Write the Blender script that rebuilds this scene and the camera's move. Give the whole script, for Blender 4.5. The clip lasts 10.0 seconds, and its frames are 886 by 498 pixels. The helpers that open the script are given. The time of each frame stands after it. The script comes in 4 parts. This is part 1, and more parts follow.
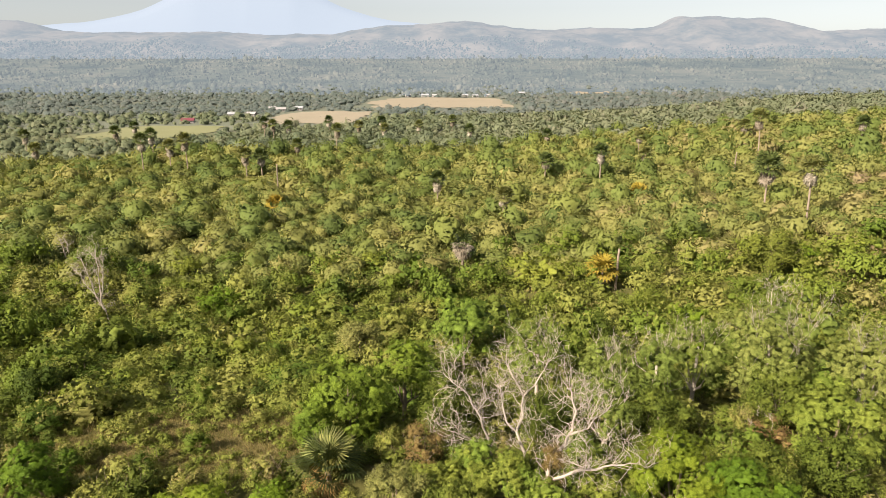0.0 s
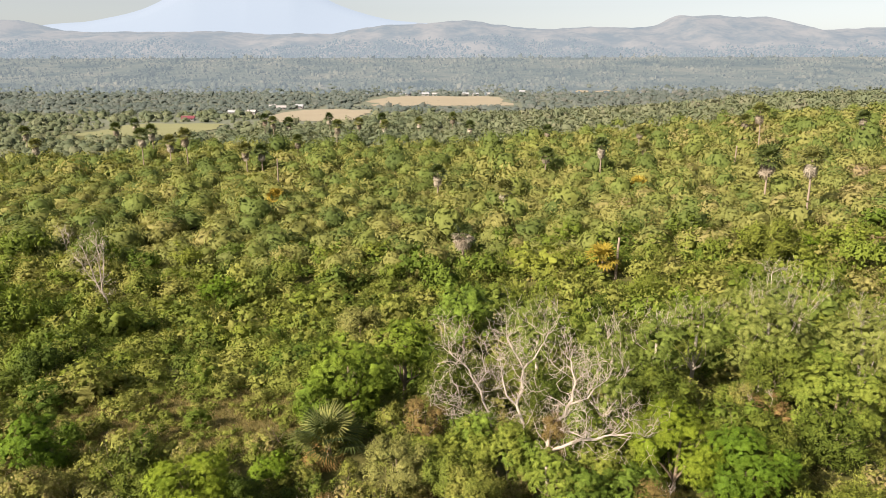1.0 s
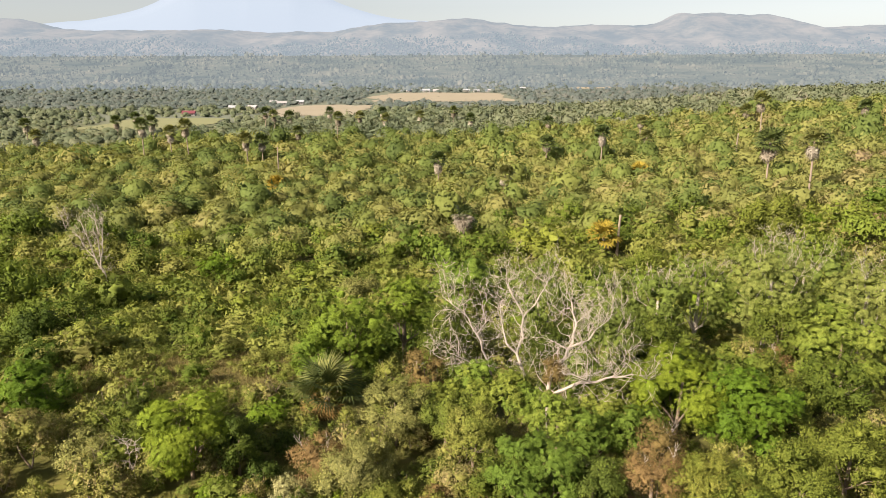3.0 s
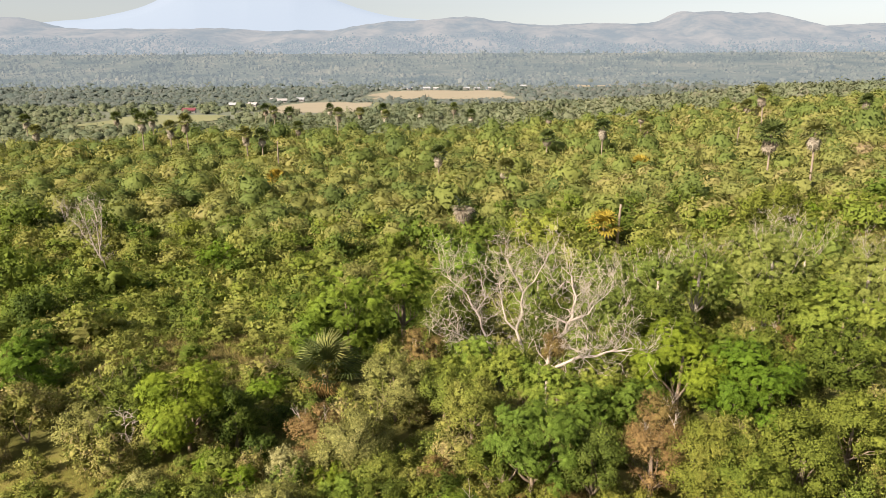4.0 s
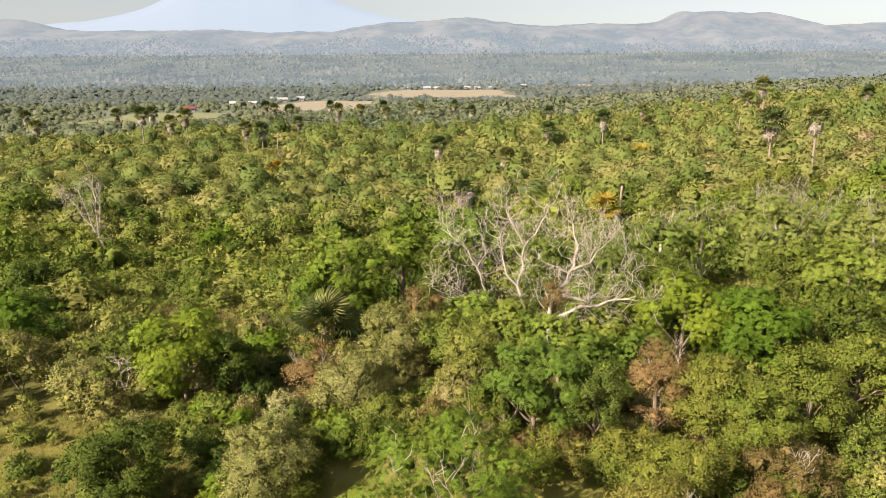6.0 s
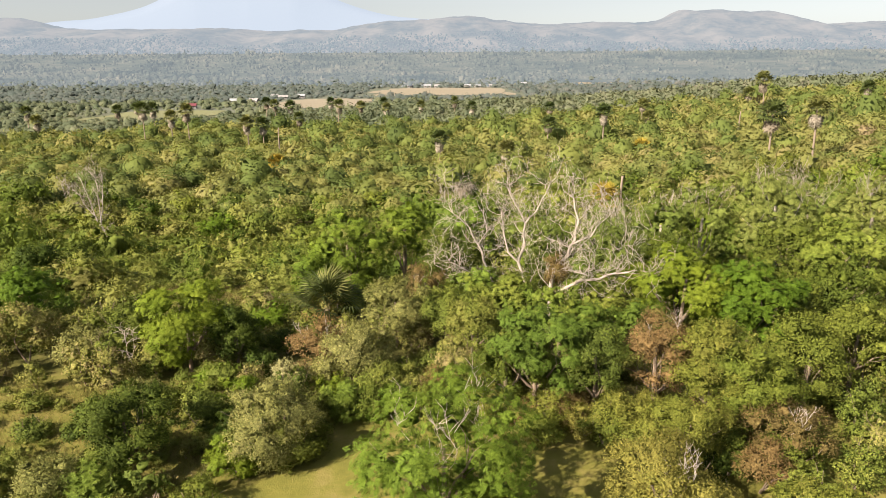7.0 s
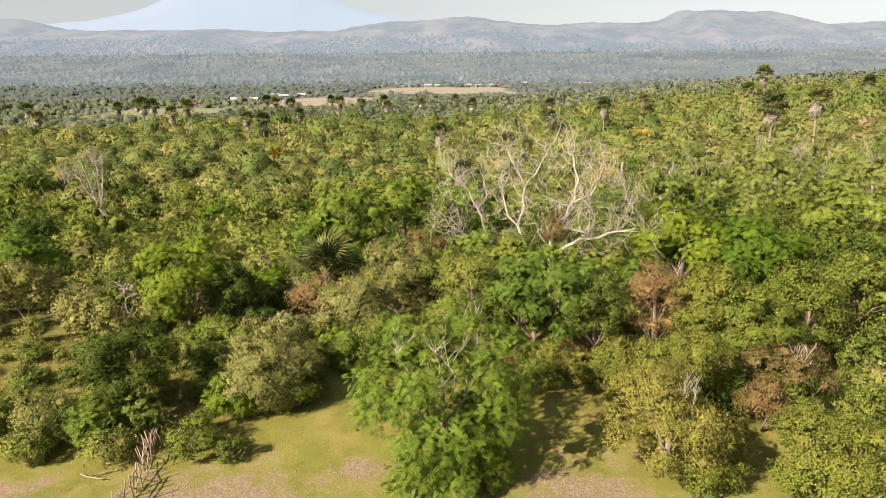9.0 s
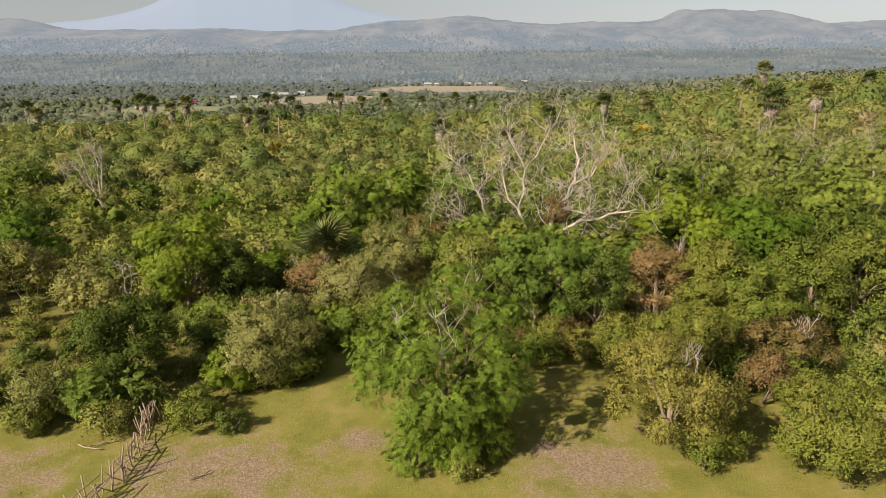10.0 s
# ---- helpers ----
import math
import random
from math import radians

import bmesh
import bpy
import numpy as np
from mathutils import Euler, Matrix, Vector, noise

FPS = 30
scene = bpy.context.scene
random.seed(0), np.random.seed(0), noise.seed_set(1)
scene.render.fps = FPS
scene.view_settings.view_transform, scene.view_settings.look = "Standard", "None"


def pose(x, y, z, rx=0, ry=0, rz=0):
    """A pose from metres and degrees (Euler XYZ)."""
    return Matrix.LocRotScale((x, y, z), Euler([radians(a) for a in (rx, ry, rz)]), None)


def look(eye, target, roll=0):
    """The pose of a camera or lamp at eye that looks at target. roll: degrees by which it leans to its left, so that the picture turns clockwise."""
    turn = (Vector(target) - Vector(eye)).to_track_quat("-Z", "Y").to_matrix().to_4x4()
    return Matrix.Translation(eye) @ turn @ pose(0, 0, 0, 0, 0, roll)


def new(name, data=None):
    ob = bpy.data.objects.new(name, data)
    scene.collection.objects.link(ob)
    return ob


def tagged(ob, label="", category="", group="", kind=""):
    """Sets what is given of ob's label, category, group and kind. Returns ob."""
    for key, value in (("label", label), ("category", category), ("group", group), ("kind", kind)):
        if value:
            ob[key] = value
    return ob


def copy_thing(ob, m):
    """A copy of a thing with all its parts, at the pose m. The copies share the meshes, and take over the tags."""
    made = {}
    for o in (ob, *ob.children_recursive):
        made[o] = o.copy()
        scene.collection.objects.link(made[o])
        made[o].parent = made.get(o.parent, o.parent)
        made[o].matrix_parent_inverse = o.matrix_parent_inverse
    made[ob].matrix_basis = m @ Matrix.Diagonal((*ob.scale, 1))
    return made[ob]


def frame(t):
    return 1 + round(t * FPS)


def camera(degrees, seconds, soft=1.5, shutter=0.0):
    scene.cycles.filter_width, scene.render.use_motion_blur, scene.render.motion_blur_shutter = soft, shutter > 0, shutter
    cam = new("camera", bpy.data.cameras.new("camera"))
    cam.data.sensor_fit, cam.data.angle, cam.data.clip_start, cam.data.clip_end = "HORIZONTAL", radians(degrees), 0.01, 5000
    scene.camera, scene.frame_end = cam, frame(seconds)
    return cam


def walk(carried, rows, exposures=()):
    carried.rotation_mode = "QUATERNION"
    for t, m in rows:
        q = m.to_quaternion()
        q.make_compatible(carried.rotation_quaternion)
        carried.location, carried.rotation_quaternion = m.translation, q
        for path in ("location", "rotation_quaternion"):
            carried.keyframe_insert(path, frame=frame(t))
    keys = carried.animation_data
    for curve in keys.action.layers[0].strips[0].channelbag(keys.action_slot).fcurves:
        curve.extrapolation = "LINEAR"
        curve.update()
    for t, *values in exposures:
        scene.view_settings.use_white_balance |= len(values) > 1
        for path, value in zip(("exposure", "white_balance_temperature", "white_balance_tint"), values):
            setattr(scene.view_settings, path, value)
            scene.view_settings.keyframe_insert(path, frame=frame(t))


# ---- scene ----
cam = camera(68.0, 10.0, soft=0.75)
# seconds, x, y, z, and the turn about x, y, z in degrees
PATH_ROWS = [
    (0.0, 0.131, -0.730, 31.470, 74.733, 0.052, 0.030),
    (0.5, 0.146, -1.003, 30.579, 74.721, 0.075, 0.040),
    (1.0, 0.158, -1.305, 29.762, 74.700, 0.106, 0.052),
    (1.5, 0.127, -1.668, 29.029, 74.637, 0.115, 0.069),
    (2.0, 0.154, -1.832, 28.178, 74.612, 0.144, 0.075),
    (2.5, 0.220, -1.742, 27.094, 74.622, 0.171, 0.106),
    (4.0, 0.371, -1.928, 24.631, 74.487, 0.203, 0.166),
    (4.5, 0.443, -1.844, 23.666, 74.535, 0.306, 0.200),
    (5.0, 0.463, -1.881, 22.842, 74.561, 0.371, 0.183),
    (5.5, 0.466, -1.964, 22.096, 74.614, 0.378, 0.187),
    (7.0, 0.314, -3.016, 20.092, 74.490, 0.369, 0.226),
    (7.5, 0.363, -3.290, 19.361, 74.469, 0.383, 0.216),
    (8.0, 0.439, -3.529, 18.778, 74.476, 0.378, 0.234),
    (8.5, 0.429, -3.581, 18.204, 74.534, 0.388, 0.268),
    (9.0, 0.370, -3.630, 17.625, 74.577, 0.434, 0.264),
    (9.5, 0.361, -3.702, 17.040, 74.531, 0.431, 0.260),
    (10.0, 0.355, -3.760, 16.534, 74.524, 0.449, 0.257),
]
walk(cam, [(t, pose(x, y, z, rx, ry, rz)) for t, x, y, z, rx, ry, rz in PATH_ROWS],
     exposures=[(0.0, 1.50), (9.6, 1.50), (9.8, 1.37), (10.0, 1.01)])

# ---- light: a hazy, warm afternoon sun from the left and a little behind ----
SUN_ELEVATION = 35.0
SUN_SIDE = Vector((-0.78, -0.62, 0.0)).normalized()
world = bpy.data.worlds.new("sky")
scene.world = world
world.use_nodes = True
wn = world.node_tree.nodes
sky = wn.new("ShaderNodeTexSky")
sky.sky_type = "NISHITA"
sky.sun_disc = False
sky.sun_elevation = radians(SUN_ELEVATION)
sky.sun_rotation = math.atan2(SUN_SIDE.x, SUN_SIDE.y)
sky.dust_density = 1.1
sky.air_density = 1.0
sky.ozone_density = 0.6
wn["Background"].inputs["Strength"].default_value = 0.049
haze = wn.new("ShaderNodeHueSaturation")  # a milky, humid sky
haze.inputs["Saturation"].default_value = 0.3
world.node_tree.links.new(sky.outputs[0], haze.inputs["Color"])
world.node_tree.links.new(haze.outputs[0], wn["Background"].inputs["Color"])
sun_data = bpy.data.lights.new("sun", "SUN")
sun_data.energy = 5.0
sun_data.angle = radians(0.6)
sun_data.color = (1.0, 0.85, 0.715)
sun = new("sun", sun_data)
up = math.tan(radians(SUN_ELEVATION))
sun.matrix_world = look((SUN_SIDE.x * 50, SUN_SIDE.y * 50, up * 50), (0, 0, 0))


# ---- materials ----
class Nodes:
    """A small helper round one material's node tree."""

    def __init__(self, name):
        self.mat = bpy.data.materials.new(name)
        self.mat.use_nodes = True
        self.tree = self.mat.node_tree
        self.tree.nodes.clear()
        self.out = self.add("ShaderNodeOutputMaterial")

    def add(self, kind, **values):
        n = self.tree.nodes.new(kind)
        for k, v in values.items():
            n.inputs[k].default_value = v
        return n

    def link(self, a, b):
        self.tree.links.new(a, b)

    def noise(self, scale, detail=4.0, rough=0.6, vector=None):
        n = self.add("ShaderNodeTexNoise", Scale=scale, Detail=detail, Roughness=rough)
        if vector is not None:
            self.link(vector, n.inputs["Vector"])
        return n.outputs["Fac"]

    def place(self):
        return self.add("ShaderNodeNewGeometry").outputs["Position"]

    def ramp(self, fac, stops, mode="LINEAR"):
        r = self.add("ShaderNodeValToRGB")
        r.color_ramp.interpolation = mode
        e = r.color_ramp.elements
        e[0].position, e[0].color = stops[0][0], (*stops[0][1], 1)
        e[1].position, e[1].color = stops[-1][0], (*stops[-1][1], 1)
        for p, c in stops[1:-1]:
            k = e.new(p)
            k.color = (*c, 1)
        self.link(fac, r.inputs["Fac"])
        return r.outputs["Color"]

    def math(self, op, a, b=None):
        n = self.add("ShaderNodeMath")
        n.operation = op
        for i, v in enumerate((a, b)):
            if v is None:
                continue
            if isinstance(v, (int, float)):
                n.inputs[i].default_value = v
            else:
                self.link(v, n.inputs[i])
        return n.outputs[0]

    def mix(self, fac, a, b, mode="MIX"):
        n = self.add("ShaderNodeMix")
        n.data_type, n.blend_type = "RGBA", mode
        for i, v in ((0, fac), (6, a), (7, b)):
            if isinstance(v, (int, float)):
                n.inputs[i].default_value = v
            elif isinstance(v, tuple):
                n.inputs[i].default_value = (*v, 1)
            else:
                self.link(v, n.inputs[i])
        return n.outputs[2]

    def surface(self, colour, rough=0.8, bump=None, strength=0.5, distance=0.02, specular=0.3):
        p = self.add("ShaderNodeBsdfPrincipled", Roughness=rough)
        p.inputs["Specular IOR Level"].default_value = specular
        if isinstance(colour, tuple):
            p.inputs["Base Color"].default_value = (*colour, 1)
        else:
            self.link(colour, p.inputs["Base Color"])
        if bump is not None:
            b = self.add("ShaderNodeBump", Strength=strength, Distance=distance)
            self.link(bump, b.inputs["Height"])
            self.link(b.outputs[0], p.inputs["Normal"])
        self.link(p.outputs[0], self.out.inputs["Surface"])
        return p.outputs[0]


def leaf_material(name, stops, glow_through=0.10, spread=0.5, rough=0.65, single=True, grain=15.0, relief=0.6, patches=0.7, patchy=0.9, scatter=0.22, gap_shade=3.2):
    """Leaves: the plant's own tone from the ramp, each leaf a little off it, and light let through."""
    n = Nodes(name)
    tint = n.add("ShaderNodeAttribute")
    tint.attribute_name = "tint"
    tone = tint.outputs["Fac"]
    if single:
        own = n.add("ShaderNodeObjectInfo").outputs["Random"]
        tone = n.math("FRACT", n.math("ADD", tone, own))
    leaf = n.add("ShaderNodeNewGeometry").outputs["Random Per Island"]
    patch = n.noise(patches, 2.0, vector=n.place())
    tone = n.math("ADD", tone, n.math("MULTIPLY", n.math("SUBTRACT", leaf, 0.5), scatter))
    tone = n.math("ADD", tone, n.math("MULTIPLY", n.math("SUBTRACT", patch, 0.5), patchy))
    colour = n.ramp(tone, stops)
    fine = n.noise(grain, 3.0, 0.65, n.place())
    light = n.math("ADD", n.math("MULTIPLY", leaf, spread), 1.0 - spread / 2)
    # fine noise darkens specks of the colour, like shaded gaps between smaller leaves
    light = n.math("MULTIPLY", light, n.math("ADD", n.math("MULTIPLY", fine, gap_shade * 0.9), 0.9 - gap_shade * 0.45))
    hsv = n.add("ShaderNodeHueSaturation")
    n.link(light, hsv.inputs["Value"])
    n.link(colour, hsv.inputs["Color"])
    colour = hsv.outputs[0]
    p = n.surface(colour, rough, fine, 0.5, relief / grain, specular=0.07)
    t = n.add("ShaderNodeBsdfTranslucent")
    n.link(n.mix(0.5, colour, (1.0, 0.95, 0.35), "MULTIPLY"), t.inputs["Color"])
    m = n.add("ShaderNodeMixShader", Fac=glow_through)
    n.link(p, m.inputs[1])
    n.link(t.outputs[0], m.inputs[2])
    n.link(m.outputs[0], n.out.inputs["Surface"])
    return n.mat


def bark_material(name, light, dark, scale=6.0):
    n = Nodes(name)
    pos = n.add("ShaderNodeTexCoord").outputs["Object"]
    f = n.noise(scale, 5.0, 0.65, pos)
    g = n.noise(scale * 5, 3.0, 0.6, pos)
    c = n.mix(f, dark, light)
    n.surface(n.mix(0.3, c, n.ramp(g, [(0.35, dark), (0.65, light)])), 0.85, g, 0.6, 0.02)
    return n.mat


SCRUB_TONES = [(0.0, (0.073, 0.099, 0.017)), (0.25, (0.127, 0.158, 0.026)), (0.5, (0.175, 0.195, 0.036)),
               (0.8, (0.202, 0.205, 0.048)), (0.96, (0.212, 0.195, 0.060)), (1.0, (0.218, 0.180, 0.075))]
M_SCRUB = leaf_material("scrub_leaves", SCRUB_TONES)
SLOPE_TONES = [(0.0, (0.076, 0.112, 0.021)), (0.25, (0.139, 0.174, 0.031)), (0.5, (0.198, 0.219, 0.046)),
               (0.75, (0.234, 0.238, 0.060)), (0.92, (0.248, 0.221, 0.081)), (1.0, (0.248, 0.192, 0.099))]
M_SCRUB_WIDE = leaf_material("slope_scrub_leaves", SLOPE_TONES, 0.26, single=False, spread=0.2, grain=3.2, relief=0.6, patches=0.05, patchy=0.5, scatter=0.06, gap_shade=0.9)
# far leaves are paler and greyer than the slope's: haze put into the base colour
FAR_HAZE_TONES = [(0.0, (0.118, 0.146, 0.043)), (0.25, (0.168, 0.192, 0.055)), (0.5, (0.217, 0.227, 0.066)), (0.75, (0.253, 0.245, 0.078)), (0.92, (0.276, 0.237, 0.101)), (1.0, (0.283, 0.217, 0.122))]
M_SCRUB_FAR = leaf_material("hazed_scrub_leaves", FAR_HAZE_TONES, 0.34, single=False, spread=0.12, grain=2.6, relief=0.4, patches=0.03, patchy=0.36, scatter=0.05, gap_shade=0.8)
M_GREEN_FAR = leaf_material("hazed_tree_leaves", [(0.0, (0.088, 0.122, 0.035)), (0.5, (0.135, 0.173, 0.043)), (1.0, (0.206, 0.227, 0.057))], 0.32, single=False, spread=0.12, grain=2.2, relief=0.3, patches=0.03, patchy=0.4, scatter=0.05, gap_shade=0.7)
M_GREEN_WIDE = leaf_material("small_tree_leaves", [(0.0, (0.064, 0.106, 0.016)), (0.4, (0.113, 0.159, 0.023)), (0.75, (0.172, 0.209, 0.031)), (1.0, (0.224, 0.236, 0.041))],
                             0.24, single=False, spread=0.2, grain=3.2, relief=0.6, patches=0.05, patchy=0.3, scatter=0.06, gap_shade=0.9)
M_FEATHER = leaf_material("feathery_leaves", [(0.0, (0.090, 0.140, 0.020)), (0.5, (0.130, 0.182, 0.026)), (1.0, (0.185, 0.215, 0.036))], 0.15, gap_shade=1.4)
M_PALE_FEATHER = leaf_material("pale_feathery_leaves", [(0.0, (0.115, 0.155, 0.030)), (0.5, (0.152, 0.192, 0.040)), (1.0, (0.195, 0.218, 0.054))], 0.24, gap_shade=1.4)
M_DARK = leaf_material("dark_leaves", [(0.0, (0.048, 0.074, 0.012)), (0.5, (0.084, 0.110, 0.016)), (1.0, (0.132, 0.152, 0.024))], 0.12, gap_shade=1.8)
M_LIME = leaf_material("lime_leaves", [(0.0, (0.075, 0.130, 0.012)), (0.5, (0.108, 0.165, 0.013)), (1.0, (0.150, 0.190, 0.018))], 0.14, gap_shade=1.4)
M_FRESH = leaf_material("fresh_green_leaves", [(0.0, (0.101, 0.154, 0.018)), (0.5, (0.141, 0.194, 0.022)), (1.0, (0.189, 0.224, 0.029))], 0.2, gap_shade=1.4)
M_YELLOW = leaf_material("yellowing_leaves", [(0.0, (0.104, 0.142, 0.020)), (0.5, (0.156, 0.174, 0.028)), (1.0, (0.204, 0.188, 0.042))], 0.18, gap_shade=1.6)
M_GREY = leaf_material("dusty_leaves", [(0.0, (0.140, 0.152, 0.040)), (0.5, (0.196, 0.196, 0.058)), (1.0, (0.302, 0.286, 0.130))], 0.12)
M_BROWN = leaf_material("withered_leaves", [(0.0, (0.130, 0.105, 0.034)), (0.5, (0.172, 0.122, 0.044)), (1.0, (0.205, 0.135, 0.055))], 0.12, gap_shade=1.6)
M_PALM_TAN = leaf_material("tan_fronds", [(0.0, (0.192, 0.128, 0.040)), (1.0, (0.288, 0.192, 0.072))], 0.12)
M_PALM = leaf_material("palm_fronds", [(0.0, (0.055, 0.078, 0.024)), (0.6, (0.092, 0.115, 0.034)), (1.0, (0.160, 0.162, 0.050))], 0.12, rough=0.45, gap_shade=1.2)
M_PALM_DRY = leaf_material("dry_fronds", [(0.0, (0.20, 0.165, 0.12)), (0.5, (0.28, 0.245, 0.185)), (1.0, (0.37, 0.33, 0.26))], 0.15, gap_shade=1.2)
M_PALM_GOLD = leaf_material("golden_fronds", [(0.0, (0.200, 0.180, 0.026)), (1.0, (0.290, 0.215, 0.034))], 0.12)
# valley leaves carry haze in their colour: greyer, bluer, more translucent
M_SCRUB_EDGE_HAZED = leaf_material("hazed_valley_edge_leaves", [(0.0, (0.105, 0.134, 0.080)), (0.5, (0.155, 0.178, 0.101)), (0.85, (0.190, 0.202, 0.121)), (1.0, (0.213, 0.204, 0.145))], 0.3, single=False, spread=0.1, grain=1.2, patches=0.02, patchy=0.5, scatter=0.05, gap_shade=0.6)
M_VALLEY_HAZED = leaf_material("hazed_valley_leaves", [(0.0, (0.120, 0.154, 0.139)), (0.5, (0.163, 0.195, 0.173)), (0.85, (0.202, 0.223, 0.198)), (1.0, (0.236, 0.238, 0.215))], 0.45, single=False, spread=0.05, grain=0.6, patches=0.012, patchy=0.6, scatter=0.05, gap_shade=0.6)
M_GRASS = leaf_material("dry_grass_blades", [(0.0, (0.11, 0.115, 0.03)), (0.5, (0.17, 0.148, 0.05)), (1.0, (0.264, 0.204, 0.089))], 0.3)
M_PALE = bark_material("pale_bare_wood", (0.44, 0.385, 0.32), (0.26, 0.22, 0.175))
M_BARK = bark_material("brown_bark", (0.26, 0.20, 0.14), (0.12, 0.09, 0.065))
M_PALM_BARK = bark_material("palm_bark", (0.289, 0.230, 0.170), (0.162, 0.128, 0.093))
M_STICK = bark_material("weathered_sticks", (0.340, 0.264, 0.187), (0.170, 0.119, 0.085), 9.0)


def ground_material():
    n = Nodes("grass_and_soil")
    pos = n.place()
    broad = n.noise(0.12, 3.0, 0.6, pos)
    mid = n.noise(0.9, 5.0, 0.65, pos)
    fine = n.noise(14.0, 4.0, 0.7, pos)
    turf = n.ramp(mid, [(0.25, (0.125, 0.130, 0.028)), (0.5, (0.185, 0.178, 0.040)), (0.75, (0.260, 0.215, 0.078))])
    soil = n.ramp(fine, [(0.3, (0.12, 0.082, 0.052)), (0.5, (0.225, 0.168, 0.112)), (0.72, (0.36, 0.285, 0.205))])
    xyz = n.add("ShaderNodeSeparateXYZ")
    n.link(pos, xyz.inputs[0])

    def patch(x, y, rx, ry):
        a = n.math("POWER", n.math("DIVIDE", n.math("SUBTRACT", xyz.outputs[0], x), rx), 2.0)
        b = n.math("POWER", n.math("DIVIDE", n.math("SUBTRACT", xyz.outputs[1], y), ry), 2.0)
        return n.math("SUBTRACT", 1.0, n.math("SQRT", n.math("ADD", a, b)))

    worn = n.math("MAXIMUM", patch(-7.5, 15.3, 4.6, 2.3), n.math("MAXIMUM", patch(5.0, 15.6, 2.9, 2.4), patch(-15.0, 15.0, 3.2, 2.0)))
    worn = n.math("MAXIMUM", worn, patch(-2.6, 17.2, 1.9, 0.9))
    rag = n.math("ADD", n.math("MULTIPLY", n.math("SUBTRACT", mid, 0.5), 3.2), n.math("MULTIPLY", n.math("SUBTRACT", fine, 0.5), 2.0))
    bare = n.ramp(n.math("ADD", worn, rag), [(0.0, (0, 0, 0)), (0.75, (1, 1, 1))])
    colour = n.mix(bare, turf, soil)
    # leaf litter and low growth farther down the slope
    litter = n.ramp(mid, [(0.3, (0.06, 0.064, 0.018)), (0.55, (0.10, 0.10, 0.03)), (0.8, (0.15, 0.135, 0.045))])
    wild = n.ramp(n.math("DIVIDE", n.math("ADD", xyz.outputs[1], n.math("MULTIPLY", n.math("SUBTRACT", broad, 0.5), 10.0)), 100.0),
                  [(0.27, (0, 0, 0)), (0.36, (1, 1, 1))])
    colour = n.mix(wild, colour, litter)
    dry = n.ramp(mid, [(0.3, (0.16, 0.14, 0.05)), (0.7, (0.27, 0.22, 0.10))])
    slope = n.ramp(n.math("ADD", patch(-21.0, 48.5, 14.0, 8.0), n.math("MULTIPLY", n.math("SUBTRACT", mid, 0.5), 1.2)), [(0.0, (0, 0, 0)), (0.4, (1, 1, 1))])
    colour = n.mix(slope, colour, dry)
    # the valley floor: low growth between the trees, haze put in as grey-green
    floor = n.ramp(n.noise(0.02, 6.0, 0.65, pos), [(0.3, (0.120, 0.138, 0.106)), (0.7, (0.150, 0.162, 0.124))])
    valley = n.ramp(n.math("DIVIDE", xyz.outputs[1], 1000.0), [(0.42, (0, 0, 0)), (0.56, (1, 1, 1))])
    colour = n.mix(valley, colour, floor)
    n.surface(n.mix(1.0, colour, (0.88, 0.87, 0.82), "MULTIPLY"), 0.95, fine, 0.7, 0.05, 0.15)
    return n.mat


def field_material(name, light, dark):
    n = Nodes(name)
    f = n.noise(0.03, 5.0, 0.6, n.place())
    g = n.noise(0.5, 4.0, 0.6, n.place())
    n.surface(n.mix(0.35, n.mix(f, dark, light), n.ramp(g, [(0.3, dark), (0.7, light)])), 0.95, specular=0.1)
    return n.mat


def distance_material(name, stops, airlight, share, scale):
    """A far backdrop: bare and wooded slopes; many kilometres of bright air mixed in as emission."""
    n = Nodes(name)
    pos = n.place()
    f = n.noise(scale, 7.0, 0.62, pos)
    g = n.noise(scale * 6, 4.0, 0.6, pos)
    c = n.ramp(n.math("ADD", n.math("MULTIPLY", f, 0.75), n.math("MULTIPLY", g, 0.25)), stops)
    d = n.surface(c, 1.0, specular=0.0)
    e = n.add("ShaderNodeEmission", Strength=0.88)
    e.inputs["Color"].default_value = (*airlight, 1)
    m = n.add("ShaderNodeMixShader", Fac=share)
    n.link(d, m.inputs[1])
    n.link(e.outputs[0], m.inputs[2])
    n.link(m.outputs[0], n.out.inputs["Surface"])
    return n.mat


def plain(name, colour, rough=0.7, scale=3.0):
    n = Nodes(name)
    f = n.noise(scale, 4.0, 0.6, n.add("ShaderNodeTexCoord").outputs["Object"])
    n.surface(n.mix(f, tuple(v * 0.8 for v in colour), tuple(min(v * 1.15, 0.9) for v in colour)), rough)
    return n.mat


M_GROUND = ground_material()
M_FIELD = field_material("stubble", (0.265, 0.232, 0.170), (0.205, 0.182, 0.130))
M_PASTURE = field_material("pasture", (0.190, 0.190, 0.100), (0.150, 0.160, 0.078))
M_TRACK = field_material("pale_track", (0.416, 0.368, 0.288), (0.336, 0.288, 0.216))
# haze is painted into these: each gives off a bluish airlight of its own
M_HILL = distance_material("dry_hills_in_haze", [(0.40, (0.030, 0.042, 0.042)), (0.49, (0.095, 0.092, 0.076)), (0.58, (0.165, 0.145, 0.118))], (0.232, 0.260, 0.298), 0.62, 0.0045)
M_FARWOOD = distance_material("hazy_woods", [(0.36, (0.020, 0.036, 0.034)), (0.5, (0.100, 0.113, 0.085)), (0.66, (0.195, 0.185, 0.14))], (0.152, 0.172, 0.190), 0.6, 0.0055)
